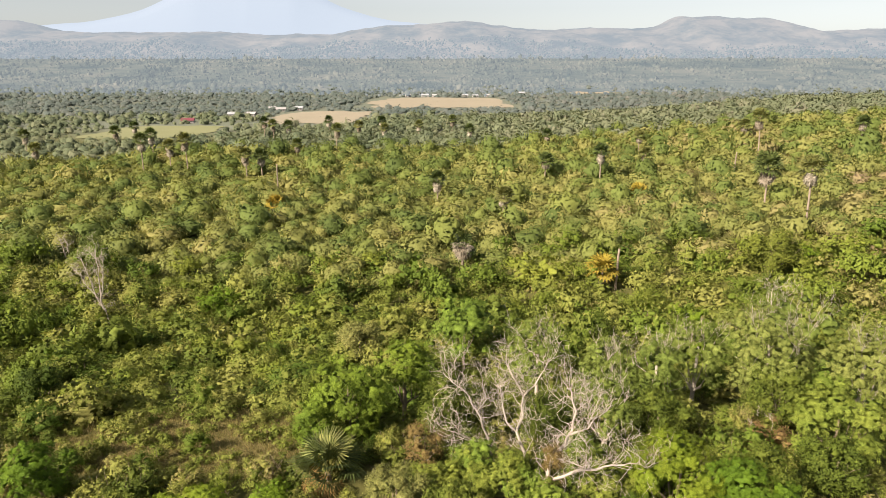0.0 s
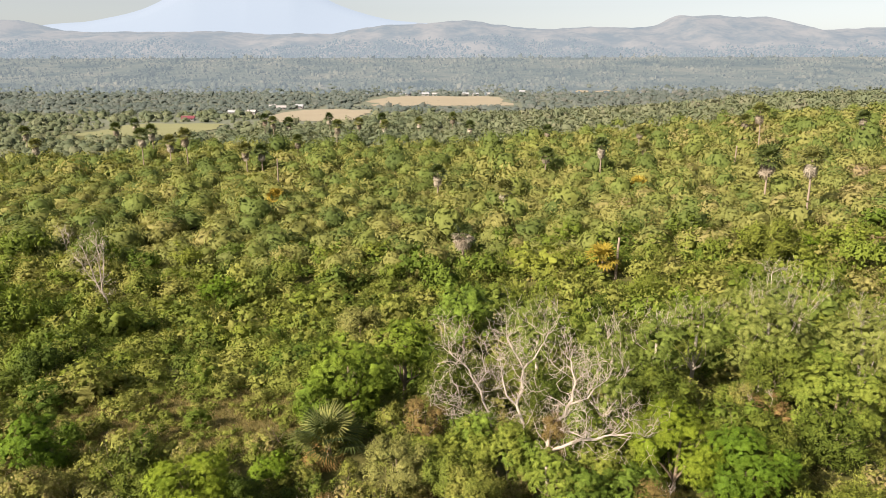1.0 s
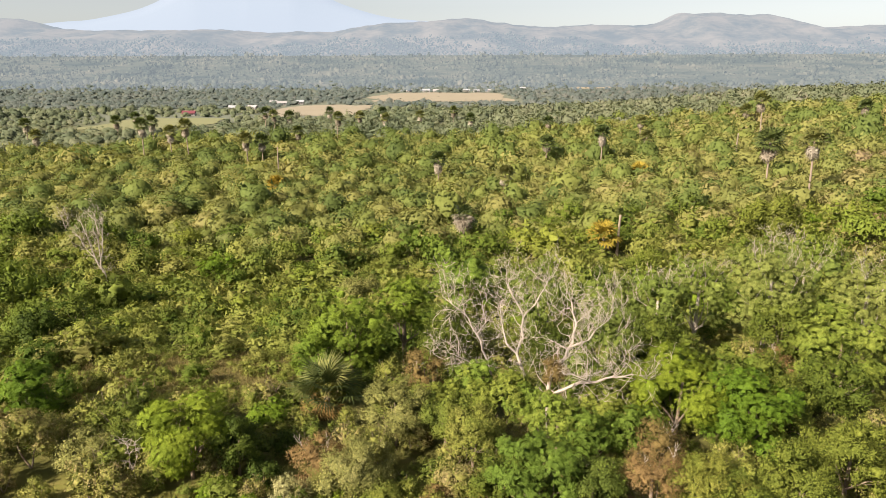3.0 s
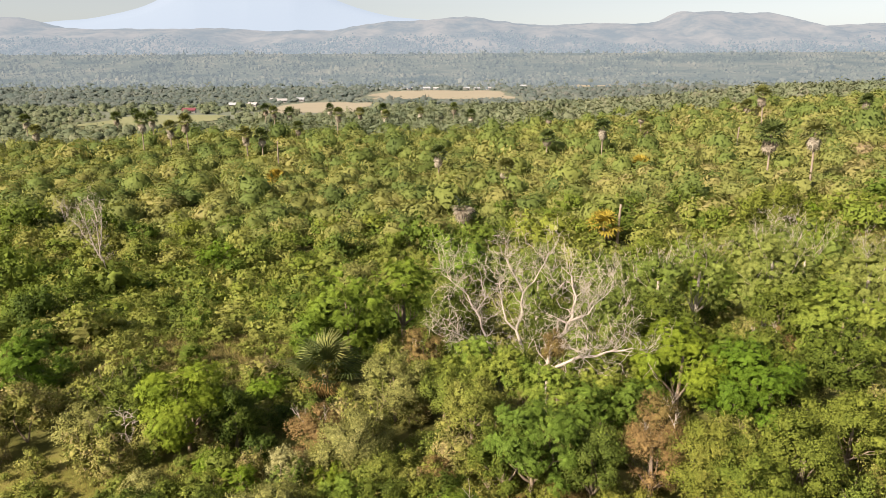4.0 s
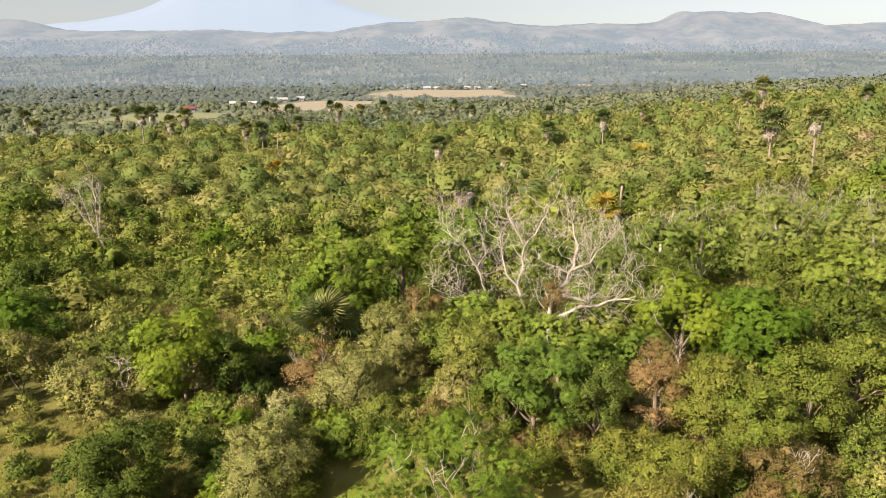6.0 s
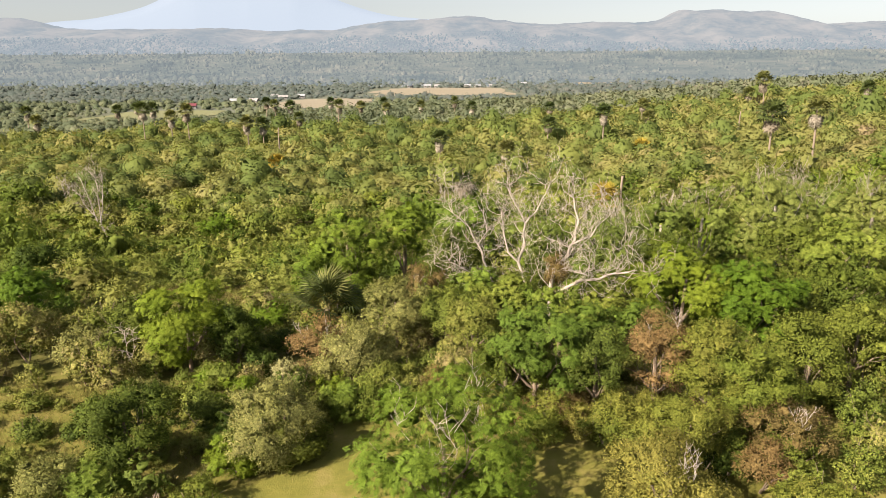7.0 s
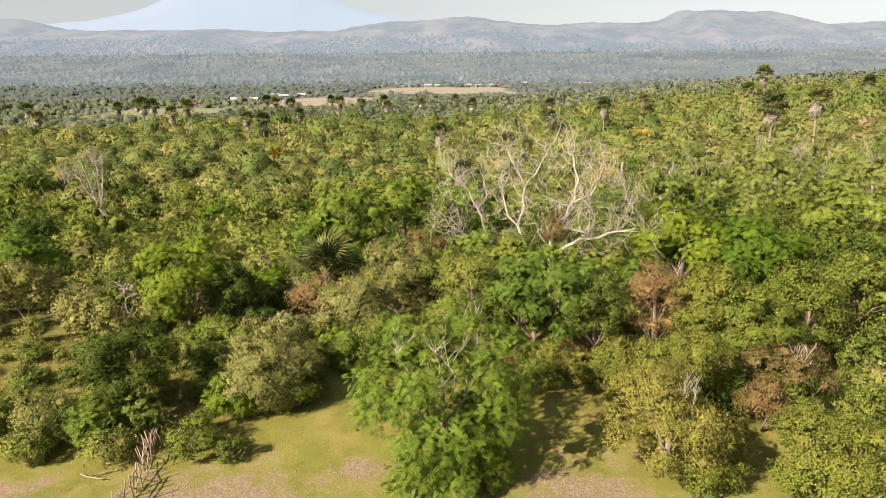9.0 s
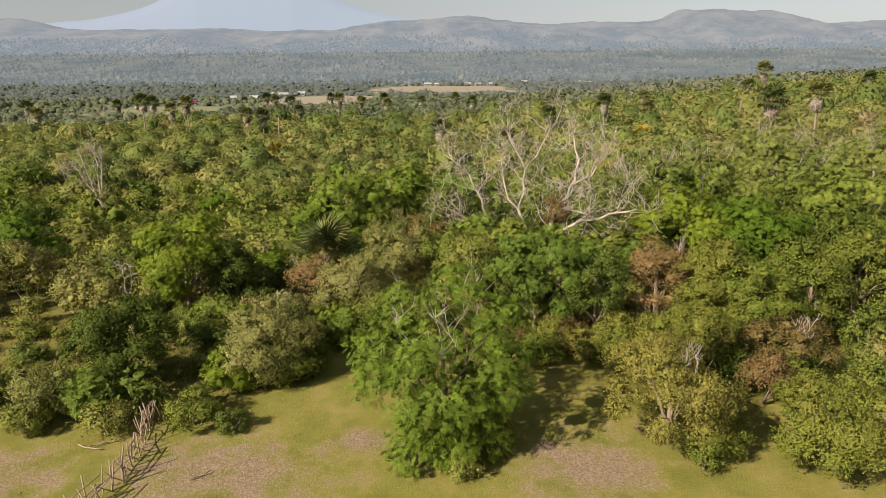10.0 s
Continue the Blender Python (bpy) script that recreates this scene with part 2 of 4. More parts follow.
M_HILLWOOD = distance_material("haze_blue_hill_woods", [(0.36, (0.02, 0.036, 0.036)), (0.5, (0.06, 0.075, 0.065)), (0.66, (0.13, 0.13, 0.105))], (0.22, 0.255, 0.295), 0.6, 0.006)
M_MOUNTAIN = distance_material("far_mountain_in_haze", [(0.3, (0.420, 0.462, 0.521)), (0.7, (0.462, 0.504, 0.554))], (0.244, 0.281, 0.336), 0.9, 0.0008)
M_WALL = plain("whitewash", (0.25, 0.24, 0.23))
M_ROOF_RED = plain("red_tin", (0.15, 0.045, 0.055), 0.5)
M_ROOF_GREY = plain("grey_tin", (0.30, 0.29, 0.28), 0.5)
M_ROOF_WHITE = plain("bright_tin", (0.29, 0.30, 0.31), 0.5)
M_DOOR = plain("dark_boards", (0.10, 0.08, 0.07))


# ---- geometry helpers ----
rng = np.random.default_rng(7)


def smooth(a, b, v):
    t = np.clip((v - a) / (b - a), 0, 1)
    return t * t * (3 - 2 * t)


def ground_z(x, y):
    """The lie of the land: a level clearing, a scrub slope that falls to a valley and climbs to the right, then foothills."""
    x, y = np.asarray(x, float), np.asarray(y, float)
    base = 3.6 - 11.1 * smooth(28, 100, y) - 2.8 * smooth(100, 220, y) - 4.5 * smooth(220, 480, y)
    lift = 0.080 * np.clip(x, 0, 330) * (1 + np.clip(y - 150, 0, 400) / 2600 - 0.36 * smooth(260, 620, y)) * smooth(30, 110, y) * (1 - smooth(560, 680, y - 0.1 * np.abs(x)))
    rise = 85 * smooth(1250, 2600, y) ** 1.3
    roll = 0.35 * np.sin(x * 0.11 + 1.3) * np.sin(y * 0.09) * smooth(28, 60, y)
    return base + lift + rise + roll


def gz(x, y):
    return float(ground_z(x, y))


def mesh_arrays(name, verts, faces, material, tint=None, normals=None):
    """A mesh from arrays; all faces have as many corners as faces has columns. tint: one number a face."""
    me = bpy.data.meshes.new(name)
    verts, faces = np.asarray(verts, np.float32), np.asarray(faces, np.int32)
    k = faces.shape[1]
    me.vertices.add(len(verts))
    me.vertices.foreach_set("co", verts.ravel())
    me.loops.add(faces.size)
    me.loops.foreach_set("vertex_index", faces.ravel())
    me.polygons.add(len(faces))
    me.polygons.foreach_set("loop_start", np.arange(0, faces.size, k, dtype=np.int32))
    me.update(calc_edges=True)
    if tint is not None:
        a = me.attributes.new("tint", "FLOAT", "FACE")
        a.data.foreach_set("value", np.asarray(tint, np.float32))
    if normals is not None:
        # leaves are shaded as the clump that they cover
        a = me.attributes.new("custom_normal", "FLOAT_VECTOR", "POINT")
        a.data.foreach_set("vector", np.asarray(normals, np.float32).ravel())
    me.materials.append(material)
    return me


def bm_mesh(name, bm, material, smooth_shade=False):
    me = bpy.data.meshes.new(name)
    bm.to_mesh(me)
    bm.free()
    me.materials.append(material)
    if smooth_shade:
        me.polygons.foreach_set("use_smooth", [True] * len(me.polygons))
    return me


def part(name, me, parent, label="", at=None):
    """One mesh as a part under a thing, in the thing's own space."""
    ob = new(name, me)
    ob.parent = parent
    if at is not None:
        ob.matrix_basis = at
    return tagged(ob, label)


def thing(name, x, y, z, label, category, group="", turn=0.0, scale=1.0):
    e = new(name)
    e.empty_display_size = 0.3
    e.matrix_basis = Matrix.LocRotScale((x, y, z), Euler((0, 0, turn)), (scale, scale, scale))
    return tagged(e, label, category, group)


def unit(v):
    return v / np.maximum(np.linalg.norm(v, axis=-1, keepdims=True), 1e-9)


def tube(bm, points, radii, sides=6):
    """A tapered limb along points."""
    rings = []
    pts = [Vector(p) for p in points]
    for i, p in enumerate(pts):
        d = (pts[min(i + 1, len(pts) - 1)] - pts[max(i - 1, 0)]).normalized()
        a = d.orthogonal().normalized()
        b = d.cross(a)
        rings.append([bm.verts.new(p + radii[i] * (math.cos(2 * math.pi * k / sides) * a + math.sin(2 * math.pi * k / sides) * b)) for k in range(sides)])
    for r, s in zip(rings, rings[1:]):
        j = min(range(sides), key=lambda q: (s[q].co - r[0].co).length)
        for k in range(sides):
            bm.faces.new((r[k], r[(k + 1) % sides], s[(k + 1 + j) % sides], s[(k + j) % sides]))
    bm.faces.new(rings[-1])


def grow(bm, start, way, length, radius, depth, r, rise=0.15, wander=0.35, twigs=3, sides=5):
    """A crooked branch that forks into thinner ones."""
    n = 4 if depth else 3
    p, d = Vector(start), Vector(way).normalized()
    pts, rad = [p.copy()], [radius]
    for i in range(n):
        d = (d + wander * Vector(r.normal(0, 0.5, 3)) + Vector((0, 0, rise * 0.4))).normalized()
        p = p + d * length / n
        pts.append(p.copy())
        rad.append(radius * (1 - 0.6 * (i + 1) / n))
    tube(bm, pts, rad, sides)
    if depth:
        for k in range(twigs):
            i = int(r.integers(1, n + 1)) if k else n
            side = Vector(r.normal(0, 1, 3))
            side = (side - side.dot(d) * d).normalized()
            grow(bm, pts[i], d * 0.75 + side * 0.75 + Vector((0, 0, rise)), length * float(r.uniform(0.5, 0.75)), max(rad[i] * 0.62, 0.013),
                 depth - 1, r, rise, wander, twigs, 4 if depth > 1 else 3)


def spray_leaves(r, p, w, size, aspect, per, kind, droop, lay=0.0):
    """Leaves of sprays at p that face w: leaflets in two ranks along a drooping rib, or a loose rosette. One triangle a leaf."""
    m = len(p)
    up = np.array([0, 0, 1.0])
    side0 = unit(np.cross(w, r.normal(size=(m, 3))))
    if kind == "rib":
        a = unit(0.75 * side0 + 0.55 * w - droop * up)
        n = unit(0.6 * w + 0.6 * up + 0.25 * r.normal(size=(m, 3)))
        b = unit(np.cross(n, a))
        n = np.cross(a, b)
        L = size * per * 0.24 * r.uniform(0.7, 1.3, m)
        k = np.arange(per)
        along = ((k // 2) + 0.6) / (per / 2 + 0.6)
        sgn = np.where(k % 2 == 0, 1.0, -1.0)
        base = p[:, None] + a[:, None] * (L[:, None] * along[None])[..., None] - up * (droop * L[:, None] * along[None] ** 2)[..., None] * 0.5
        t = unit(a[:, None] * 0.55 + b[:, None] * sgn[None, :, None] - up * 0.18 + r.normal(size=(m, per, 3)) * 0.12)
        ln = size * (1.15 - 0.6 * np.abs(along - 0.45))[None] * r.uniform(0.8, 1.2, (m, per))
        nn = np.repeat(n[:, None], per, 1)
    else:
        base = p[:, None] + r.normal(size=(m, per, 3)) * size * (0.7 if per > 1 else 0.2)
        t = r.normal(size=(m, per, 3)) + 0.45 * w[:, None] - droop * up
        t = unit(t - lay * (t * w[:, None]).sum(-1, keepdims=True) * w[:, None])
        ln = size * r.uniform(0.6, 1.4, (m, per))
        nn = unit(w[:, None] * 0.9 + up * 0.3 + r.normal(size=(m, per, 3)) * 0.38)
    if per == 1:
        # single leaves lie along the crown's skin
        t = unit(side0 + 0.2 * r.normal(size=(m, 3)))[:, None]
        nn = unit(w + 0.25 * r.normal(size=(m, 3)))[:, None]
    s = unit(np.cross(nn, t))
    nn = np.cross(t, s)
    turned = np.where((nn * w[:, None]).sum(-1, keepdims=True) < 0, -1.0, 1.0)
    nn, s = nn * turned, s * turned
    wd = (ln * aspect * r.uniform(0.8, 1.2, ln.shape))[..., None] / 2
    ln = ln[..., None]
    v = np.stack([base + s * wd + t * ln * 0.2, base - s * wd + t * ln * 0.12, base + t * ln], 2).reshape(-1, 3)
    return v, nn.reshape(-1, 3), np.repeat(w, per, 0), base.reshape(-1, 3)


def crown_leaves(r, R, H, leaves, size, aspect=0.5, lobes=14, droop=0.1, per=6, kind="rosette", low=-0.8, flat=0.85, core=0.62, cuts=1, ragged=0.16, leafy=0.6, lay=0.0):
    """A crown of radius R and half height H round the origin: uneven boughs, each a dented core under sprays of small leaves. Triangles."""
    i = np.arange(lobes) + 0.5
    zc = low + (0.98 - low) * i / lobes
    turn = i * 2.39996 + r.uniform(0, 6.28)
    d = np.stack([np.sqrt(1 - zc * zc) * np.cos(turn), np.sqrt(1 - zc * zc) * np.sin(turn), zc], 1)
    d = unit(d + r.normal(size=d.shape) * 0.25)
    share = r.uniform(0.5, 1.4, lobes) * 0.92 / lobes ** 0.36
    share = np.minimum(share, 0.62)
    c = d * ((1.0 - share) * r.uniform(0.8, 1.16, lobes))[:, None] * np.array([R, R, H])
    c[2::4] *= 0.55
    rad = share[:, None] * np.array([R, R, min(H, R) * flat]) * r.uniform(0.88, 1.12, (lobes, 3))
    area = rad.prod(1) ** (2 / 3)
    sprays = max(leaves // per, 8)
    m = int(sprays * 2.6)
    k = r.choice(lobes, m, p=area / area.sum())
    out = unit(c[k] / np.array([R, R, H]) + np.array([0, 0, 0.2]))
    w = unit(r.normal(size=(m, 3)) + 0.75 * out + np.array([0, 0, 0.25]))
    depth = np.where(r.uniform(size=m) < 0.15, r.uniform(0.55, 0.95, m), r.normal(0.98, ragged, m))
    p = c[k] + w * rad[k] * depth[:, None]
    q = np.full(m, 9.0)
    for j in range(lobes):
        e = np.linalg.norm((p - c[j]) / rad[j], axis=1)
        q = np.where(k == j, q, np.minimum(q, e))
    keep = np.flatnonzero(q > 0.82)[:sprays]
    p, w = p[keep], w[keep]
    v, nn, ww, bb = spray_leaves(r, p, w, size, aspect, per, kind, droop, lay)
    whole = unit(bb / np.array([R, R, H]) + np.array([0, 0, 0.15]))
    nv = np.repeat(unit(leafy * nn + 0.45 * ww + 0.30 * whole), 3, 0)
    f = np.arange(len(v)).reshape(-1, 3)
    if core:
        for j in range(lobes):
            cv, cf = lump(r, 1.0, 1.0, cuts, 0.58)
            at = c[j] + cv * rad[j] * core
            f = np.concatenate([f, cf + len(v)])
            v = np.concatenate([v, at])
            nv = np.concatenate([nv, unit(unit(cv) + 0.5 * r.normal(size=cv.shape))])
    return v, f, nv


def far_crown(r, H, leaves, size, aspect, body, tilt=0.22):
    """A far crown of radius 1: one dented, many-lobed body with loose leaves all over it. Triangles."""
    v, f = lump(r, 1.0, 1.0, body, 0.8)
    b = unit(r.normal(size=(7, 3)) + np.array([0, 0, 0.6]))
    swell = np.maximum((unit(v) @ b.T), 0) ** 6
    shape = 0.40 + 0.34 * swell.max(1) + r.normal(0, 0.08, len(v))
    v = unit(v) * shape[:, None] * np.array([1, 1, H])
    keep = v[f].mean(1)[:, 2] > -0.55 * H
    n = unit(unit(v) + tilt * r.normal(size=v.shape) + np.array([0, 0, 0.15]))
    d = unit(r.normal(size=(leaves, 3)) + np.array([0, 0, 0.35]))
    s = 0.60 + 0.38 * (np.maximum(d @ b.T, 0) ** 6).max(1) + r.normal(0, 0.07, leaves)
    p = d * s[:, None] * np.array([1, 1, H])
    lv, nn, ww, bb = spray_leaves(r, p, d, size, aspect, 1, "rosette", 0.05)
    ln = np.repeat(unit(tilt * nn + 0.75 * ww), 3, 0)
    return (np.concatenate([v, lv]), np.concatenate([f[keep], np.arange(len(lv)).reshape(-1, 3) + len(v)]), np.concatenate([n, ln]))


BALLS = {}


def lump(r, R, H, cuts=1, dent=0.8):
    """A dented ball of triangles: 20, 80 or 320 of them."""
    if cuts not in BALLS:
        bm = bmesh.new()
        bmesh.ops.create_icosphere(bm, subdivisions=cuts + 1, radius=1.0)
        BALLS[cuts] = np.array([x.co[:] for x in bm.verts]), np.array([[x.index for x in g.verts] for g in bm.faces])
        bm.free()
    v, f = BALLS[cuts]
    return v * r.uniform(dent, 1.12, (len(v), 1)) * np.array([R, R, H]), f


# ---- the land ----
def land():
    ys = np.concatenate([np.linspace(-60, 8, 12), np.linspace(10, 120, 70), np.geomspace(124, 3400, 86)])
    us = np.linspace(-1, 1, 121)
    yy, uu = np.meshgrid(ys, us, indexing="ij")
    xx = uu * (90 + 1.15 * np.abs(yy))
    zz = ground_z(xx, yy)
    near = (yy > 8) & (yy < 30)
    zz = zz + near * 0.05 * np.sin(xx * 1.7) * np.sin(yy * 1.3)
    v = np.stack([xx, yy, zz], -1).reshape(-1, 3)
    n, m = yy.shape
    i = np.arange(n - 1)[:, None] * m + np.arange(m - 1)[None]
    f = np.stack([i, i + 1, i + m + 1, i + m], -1).reshape(-1, 4)
    me = mesh_arrays("ground", v, f, M_GROUND)
    me.polygons.foreach_set("use_smooth", [True] * len(me.polygons))
    tagged(new("ground", me), "short dry grass with worn soil patches and litter", "ground", kind="structure")


land()


def patch_field(name, x0, x1, y0, y1, material, label):
    """A field or track: a sheet with a ragged border that lies just above the ground."""
    n = 44
    a = np.linspace(0, 2 * np.pi, n, endpoint=False)
    k = 1 / np.maximum(np.abs(np.cos(a)), np.abs(np.sin(a))) ** 0.75 * (1 + 0.06 * np.sin(a * 5 + x0) + 0.05 * rng.normal(size=n))
    x = (x0 + x1) / 2 + (x1 - x0) / 2 * np.cos(a) * k
    y = (y0 + y1) / 2 + (y1 - y0) / 2 * np.sin(a) * k
    rings = [np.stack([(x0 + x1) / 2 + (x - (x0 + x1) / 2) * s, (y0 + y1) / 2 + (y - (y0 + y1) / 2) * s], 1) for s in (1, 0.7, 0.4, 0.02)]
    v = np.concatenate(rings)
    v = np.column_stack([v, ground_z(v[:, 0], v[:, 1]) + 0.35])
    f = [(q * n + i, q * n + (i + 1) % n, (q + 1) * n + (i + 1) % n, (q + 1) * n + i) for q in range(3) for i in range(n)]
    tagged(new(name, mesh_arrays(name, v, f, material)), label, "field", kind="structure")


FIELDS = [(-108, 92, 835, 1150), (-170, -80, 590, 770), (-262, -180, 455, 570), (250, 350, 1330, 1480), (620, 830, 1540, 1680)]
for (fx0, fx1, fy0, fy1), fm in zip(FIELDS, (M_FIELD, M_FIELD, M_PASTURE, M_FIELD, M_FIELD)):
    patch_field("field", fx0, fx1, fy0, fy1, fm, "harvested tan field among valley trees" if fm == M_FIELD else "pale green pasture at the valley's edge")
patch_field("track", -146, -138, 318, 352, M_TRACK, "pale dirt track in the scrub")


# ---- far hills and mountain ----
# the hills stand some four and a half kilometres off
LOWER = Matrix.Translation((0, -2, 23)) @ Matrix.Scale(1.4, 4) @ Matrix.Translation((0, 2, -23))
BUMPS = [(-2250, 260, 59), (-1960, 140, 30), (-1020, 150, 0), (-820, 130, -10), (-560, 170, -13), (-260, 170, 25), (-60, 120, 25), (90, 110, 36), (260, 160, 25),
         (620, 150, 14), (800, 110, 13), (960, 90, 15), (1080, 70, 46), (1220, 120, 59), (1400, 140, 45), (1530, 90, 40), (2050, 260, 10), (2500, 300, 16)]


def hills():
    ys = np.concatenate([np.linspace(2350, 3250, 46), np.linspace(3260, 3340, 5)])
    xs = np.linspace(-3300, 3300, 331)
    yy, xx = np.meshgrid(ys, xs, indexing="ij")
    ridge = 200 + sum(h * np.exp(-((xs - c) / w) ** 2) for c, w, h in BUMPS)
    crease = np.array([[noise.fractal((x * 0.0042, y * 0.0016, 3.0), 1.0, 2.0, 5) for x in xs] for y in ys])
    t = smooth(2350, 3230, yy)
    z = 50 + (ridge[None] - 50) * (0.35 * (yy - 2350).clip(0, 880) / 880 + 0.65 * t) + crease * 26 * np.sin(np.pi * np.clip((yy - 2350) / 900, 0, 1)) ** 0.7
    z = z - smooth(3245, 3360, yy) * 120
    z += np.array([noise.fractal((x * 0.02, 7.0, 1.0), 1.0, 2.0, 3) for x in xs])[None] * 4.0
    v = np.stack([xx, yy, z], -1).reshape(-1, 3)
    n, m = yy.shape
    i = np.arange(n - 1)[:, None] * m + np.arange(m - 1)[None]
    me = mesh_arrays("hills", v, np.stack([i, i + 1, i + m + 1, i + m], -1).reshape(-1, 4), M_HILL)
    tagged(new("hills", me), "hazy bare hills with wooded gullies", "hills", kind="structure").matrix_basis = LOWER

    def height(px, py):
        ix = np.clip(np.searchsorted(xs, px), 0, len(xs) - 1)
        iy = np.clip(np.searchsorted(ys, py), 0, len(ys) - 1)
        return z[iy, ix]
    return height


hill_z = hills()


def foothills():
    ys, us = np.linspace(1400, 2420, 30), np.linspace(-1, 1, 61)
    yy, uu = np.meshgrid(ys, us, indexing="ij")
    xx = uu * (120 + yy * 0.9)
    zz = ground_z(xx, yy) + 0.4 + 4.0 * smooth(1400, 1650, yy)
    n, m = yy.shape
    i = np.arange(n - 1)[:, None] * m + np.arange(m - 1)[None]
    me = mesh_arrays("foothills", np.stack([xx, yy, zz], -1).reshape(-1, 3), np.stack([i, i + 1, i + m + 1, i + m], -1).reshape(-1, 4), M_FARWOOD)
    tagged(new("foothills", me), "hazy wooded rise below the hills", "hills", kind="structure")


foothills()


def mountain():
    xs = np.linspace(-5600, 2800, 211)
    d = np.abs(xs + 1331)
    top = 302 + 181 * np.exp(-(np.maximum(d, 330) - 553) / np.where(xs < -1331, 400, 350)) - 60 * smooth(1500, 3400, d) + 4 * np.array([noise.fractal((x * 0.004, 0, 5), 1, 2, 4) for x in xs])
    rows = [(4540, 0.0), (4590, 0.5), (4650, 0.85), (4700, 1.0), (4740, 0.9)]
    v = np.concatenate([np.stack([xs, np.full_like(xs, y), -20 + (top + 20) * k], 1) for y, k in rows])
    m = len(xs)
    i = np.arange(len(rows) - 1)[:, None] * m + np.arange(m - 1)[None]
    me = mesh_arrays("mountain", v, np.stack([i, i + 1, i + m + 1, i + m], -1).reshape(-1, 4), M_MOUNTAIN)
    tagged(new("mountain", me), "mountain in pale blue haze far behind the hills", "mountain", kind="structure").matrix_basis = \
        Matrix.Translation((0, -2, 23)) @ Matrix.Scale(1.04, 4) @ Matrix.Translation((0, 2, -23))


mountain()

# ---- trees and shrubs that stand out, one by one ----
STYLE = {
    # material, leaf length, width share, droop, leaves a spray, way they stand, boughs, flatness of the boughs, bark
    "feather": (M_FEATHER, 0.105, 0.34, 0.25, 10, "rib", 24, 0.62, M_BARK),
    "light": (M_PALE_FEATHER, 0.100, 0.32, 0.25, 10, "rib", 26, 0.75, M_PALE),
    "dark": (M_DARK, 0.100, 0.55, 0.15, 8, "rosette", 27, 0.85, M_BARK),
    "fresh": (M_FRESH, 0.120, 0.36, 0.30, 12, "rib", 30, 0.62, M_BARK),
    "lime": (M_LIME, 0.105, 0.36, 0.20, 10, "rib", 20, 0.66, M_BARK),
    "yellow": (M_YELLOW, 0.092, 0.55, 0.15, 8, "rosette", 27, 0.80, M_BARK),
    "olive": (M_SCRUB, 0.092, 0.55, 0.1, 8, "rosette", 24, 0.80, M_BARK),
    "dusty": (M_GREY, 0.100, 0.45, 0.1, 8, "rosette", 24, 0.85, M_BARK),
    "brown": (M_BROWN, 0.085, 0.45, 0.25, 7, "rosette", 16, 0.80, M_BARK),
}
TAKEN = []


def plant(style, x, y, R, hc, name, label, category, tall=1.0, density=1.0, bare=0, trunk=True, reach=1.0):
    """A tree or shrub of its own: stem, limbs and a leafy crown of radius R centred hc above the ground."""
    material, size, aspect, droop, per, stand, lobes, flat, bark = STYLE[style]
    z = gz(x, y)
    r = np.random.default_rng(int(abs(x * 131 + y * 977)) + 5)
    far = math.hypot(x, y)
    size = size * (0.9 if far < 20 else 1.0 if far < 24 else 1.0 + (far - 24) / 38)
    H = max(min(R * 0.95 * tall, hc + 0.15 if hc < 3 else R * tall), 0.4)
    e = thing(name, x, y, z, label, category, turn=float(r.uniform(0, 6.28)))
    lobes = lobes if R > 1.5 else max(9, int(lobes * 0.6))
    count = int(density * 4 * math.pi * R * (R + 2 * H) / 3 / (0.5 * size * size * aspect) * (0.85 if y < 32 else 0.7))
    v, f, nv = crown_leaves(r, R, H, min(count, 64000 if y < 18 else 26000 if R > 2.3 and y < 60 else 16000 if y < 32 else 9000), size, aspect, lobes, droop, per, stand, flat=flat,
                            core=0.42 if y < 18 and R > 2 else 0.5 if density < 0.8 or y < 19 else 0.64, cuts=2 if y < 19 and R > 1.5 else 1)
    part("crown", mesh_arrays("crown", v + np.array([0, 0, hc]), f, material, np.full(len(f), 0.0), nv), e)
    if trunk:
        bm = bmesh.new()
        top = hc + H * 0.15
        lean = r.normal(0, 0.12, 2)
        pts = [(0, 0, -0.2), (lean[0] * 0.4, lean[1] * 0.4, top * 0.4), (lean[0], lean[1], top)]
        w = 0.03 + 0.025 * hc
        tube(bm, pts, [w * 1.3, w, w * 0.6], 7)
        part("trunk", bm_mesh("trunk", bm, bark, True), e)
    for k in range(4 if trunk else 2):
        bm = bmesh.new()
        a = 6.28 * (k + r.uniform(0, 0.6)) / 4
        start = (0, 0, hc * (0.35 if trunk else 0.02))
        grow(bm, start, (math.cos(a), math.sin(a), 1.1), R * 0.8, 0.05 + 0.01 * hc, 1, r, 0.3, 0.3, 3)
        part("branch", bm_mesh("branch", bm, bark, True), e)
    for k in range(bare):
        bm = bmesh.new()
        a = r.uniform(0, 6.28)
        out = R * r.uniform(0.1, 0.55)
        start = (math.cos(a) * out, math.sin(a) * out, hc + H * r.uniform(-0.1, 0.35))
        grow(bm, start, (math.cos(a) * 0.6, math.sin(a) * 0.6, 1.0), (0.9 + H * 0.3) * reach, 0.032 * reach if y > 35 else 0.016, 2, r, 0.35, 0.5, 4, 4)
        part("bare_branch", bm_mesh("bare_branch", bm, M_PALE, True), e, "pale leafless branch")
    TAKEN.append((x, y, R * (0.85 if hc < 2.2 else 0.5)))
    return e


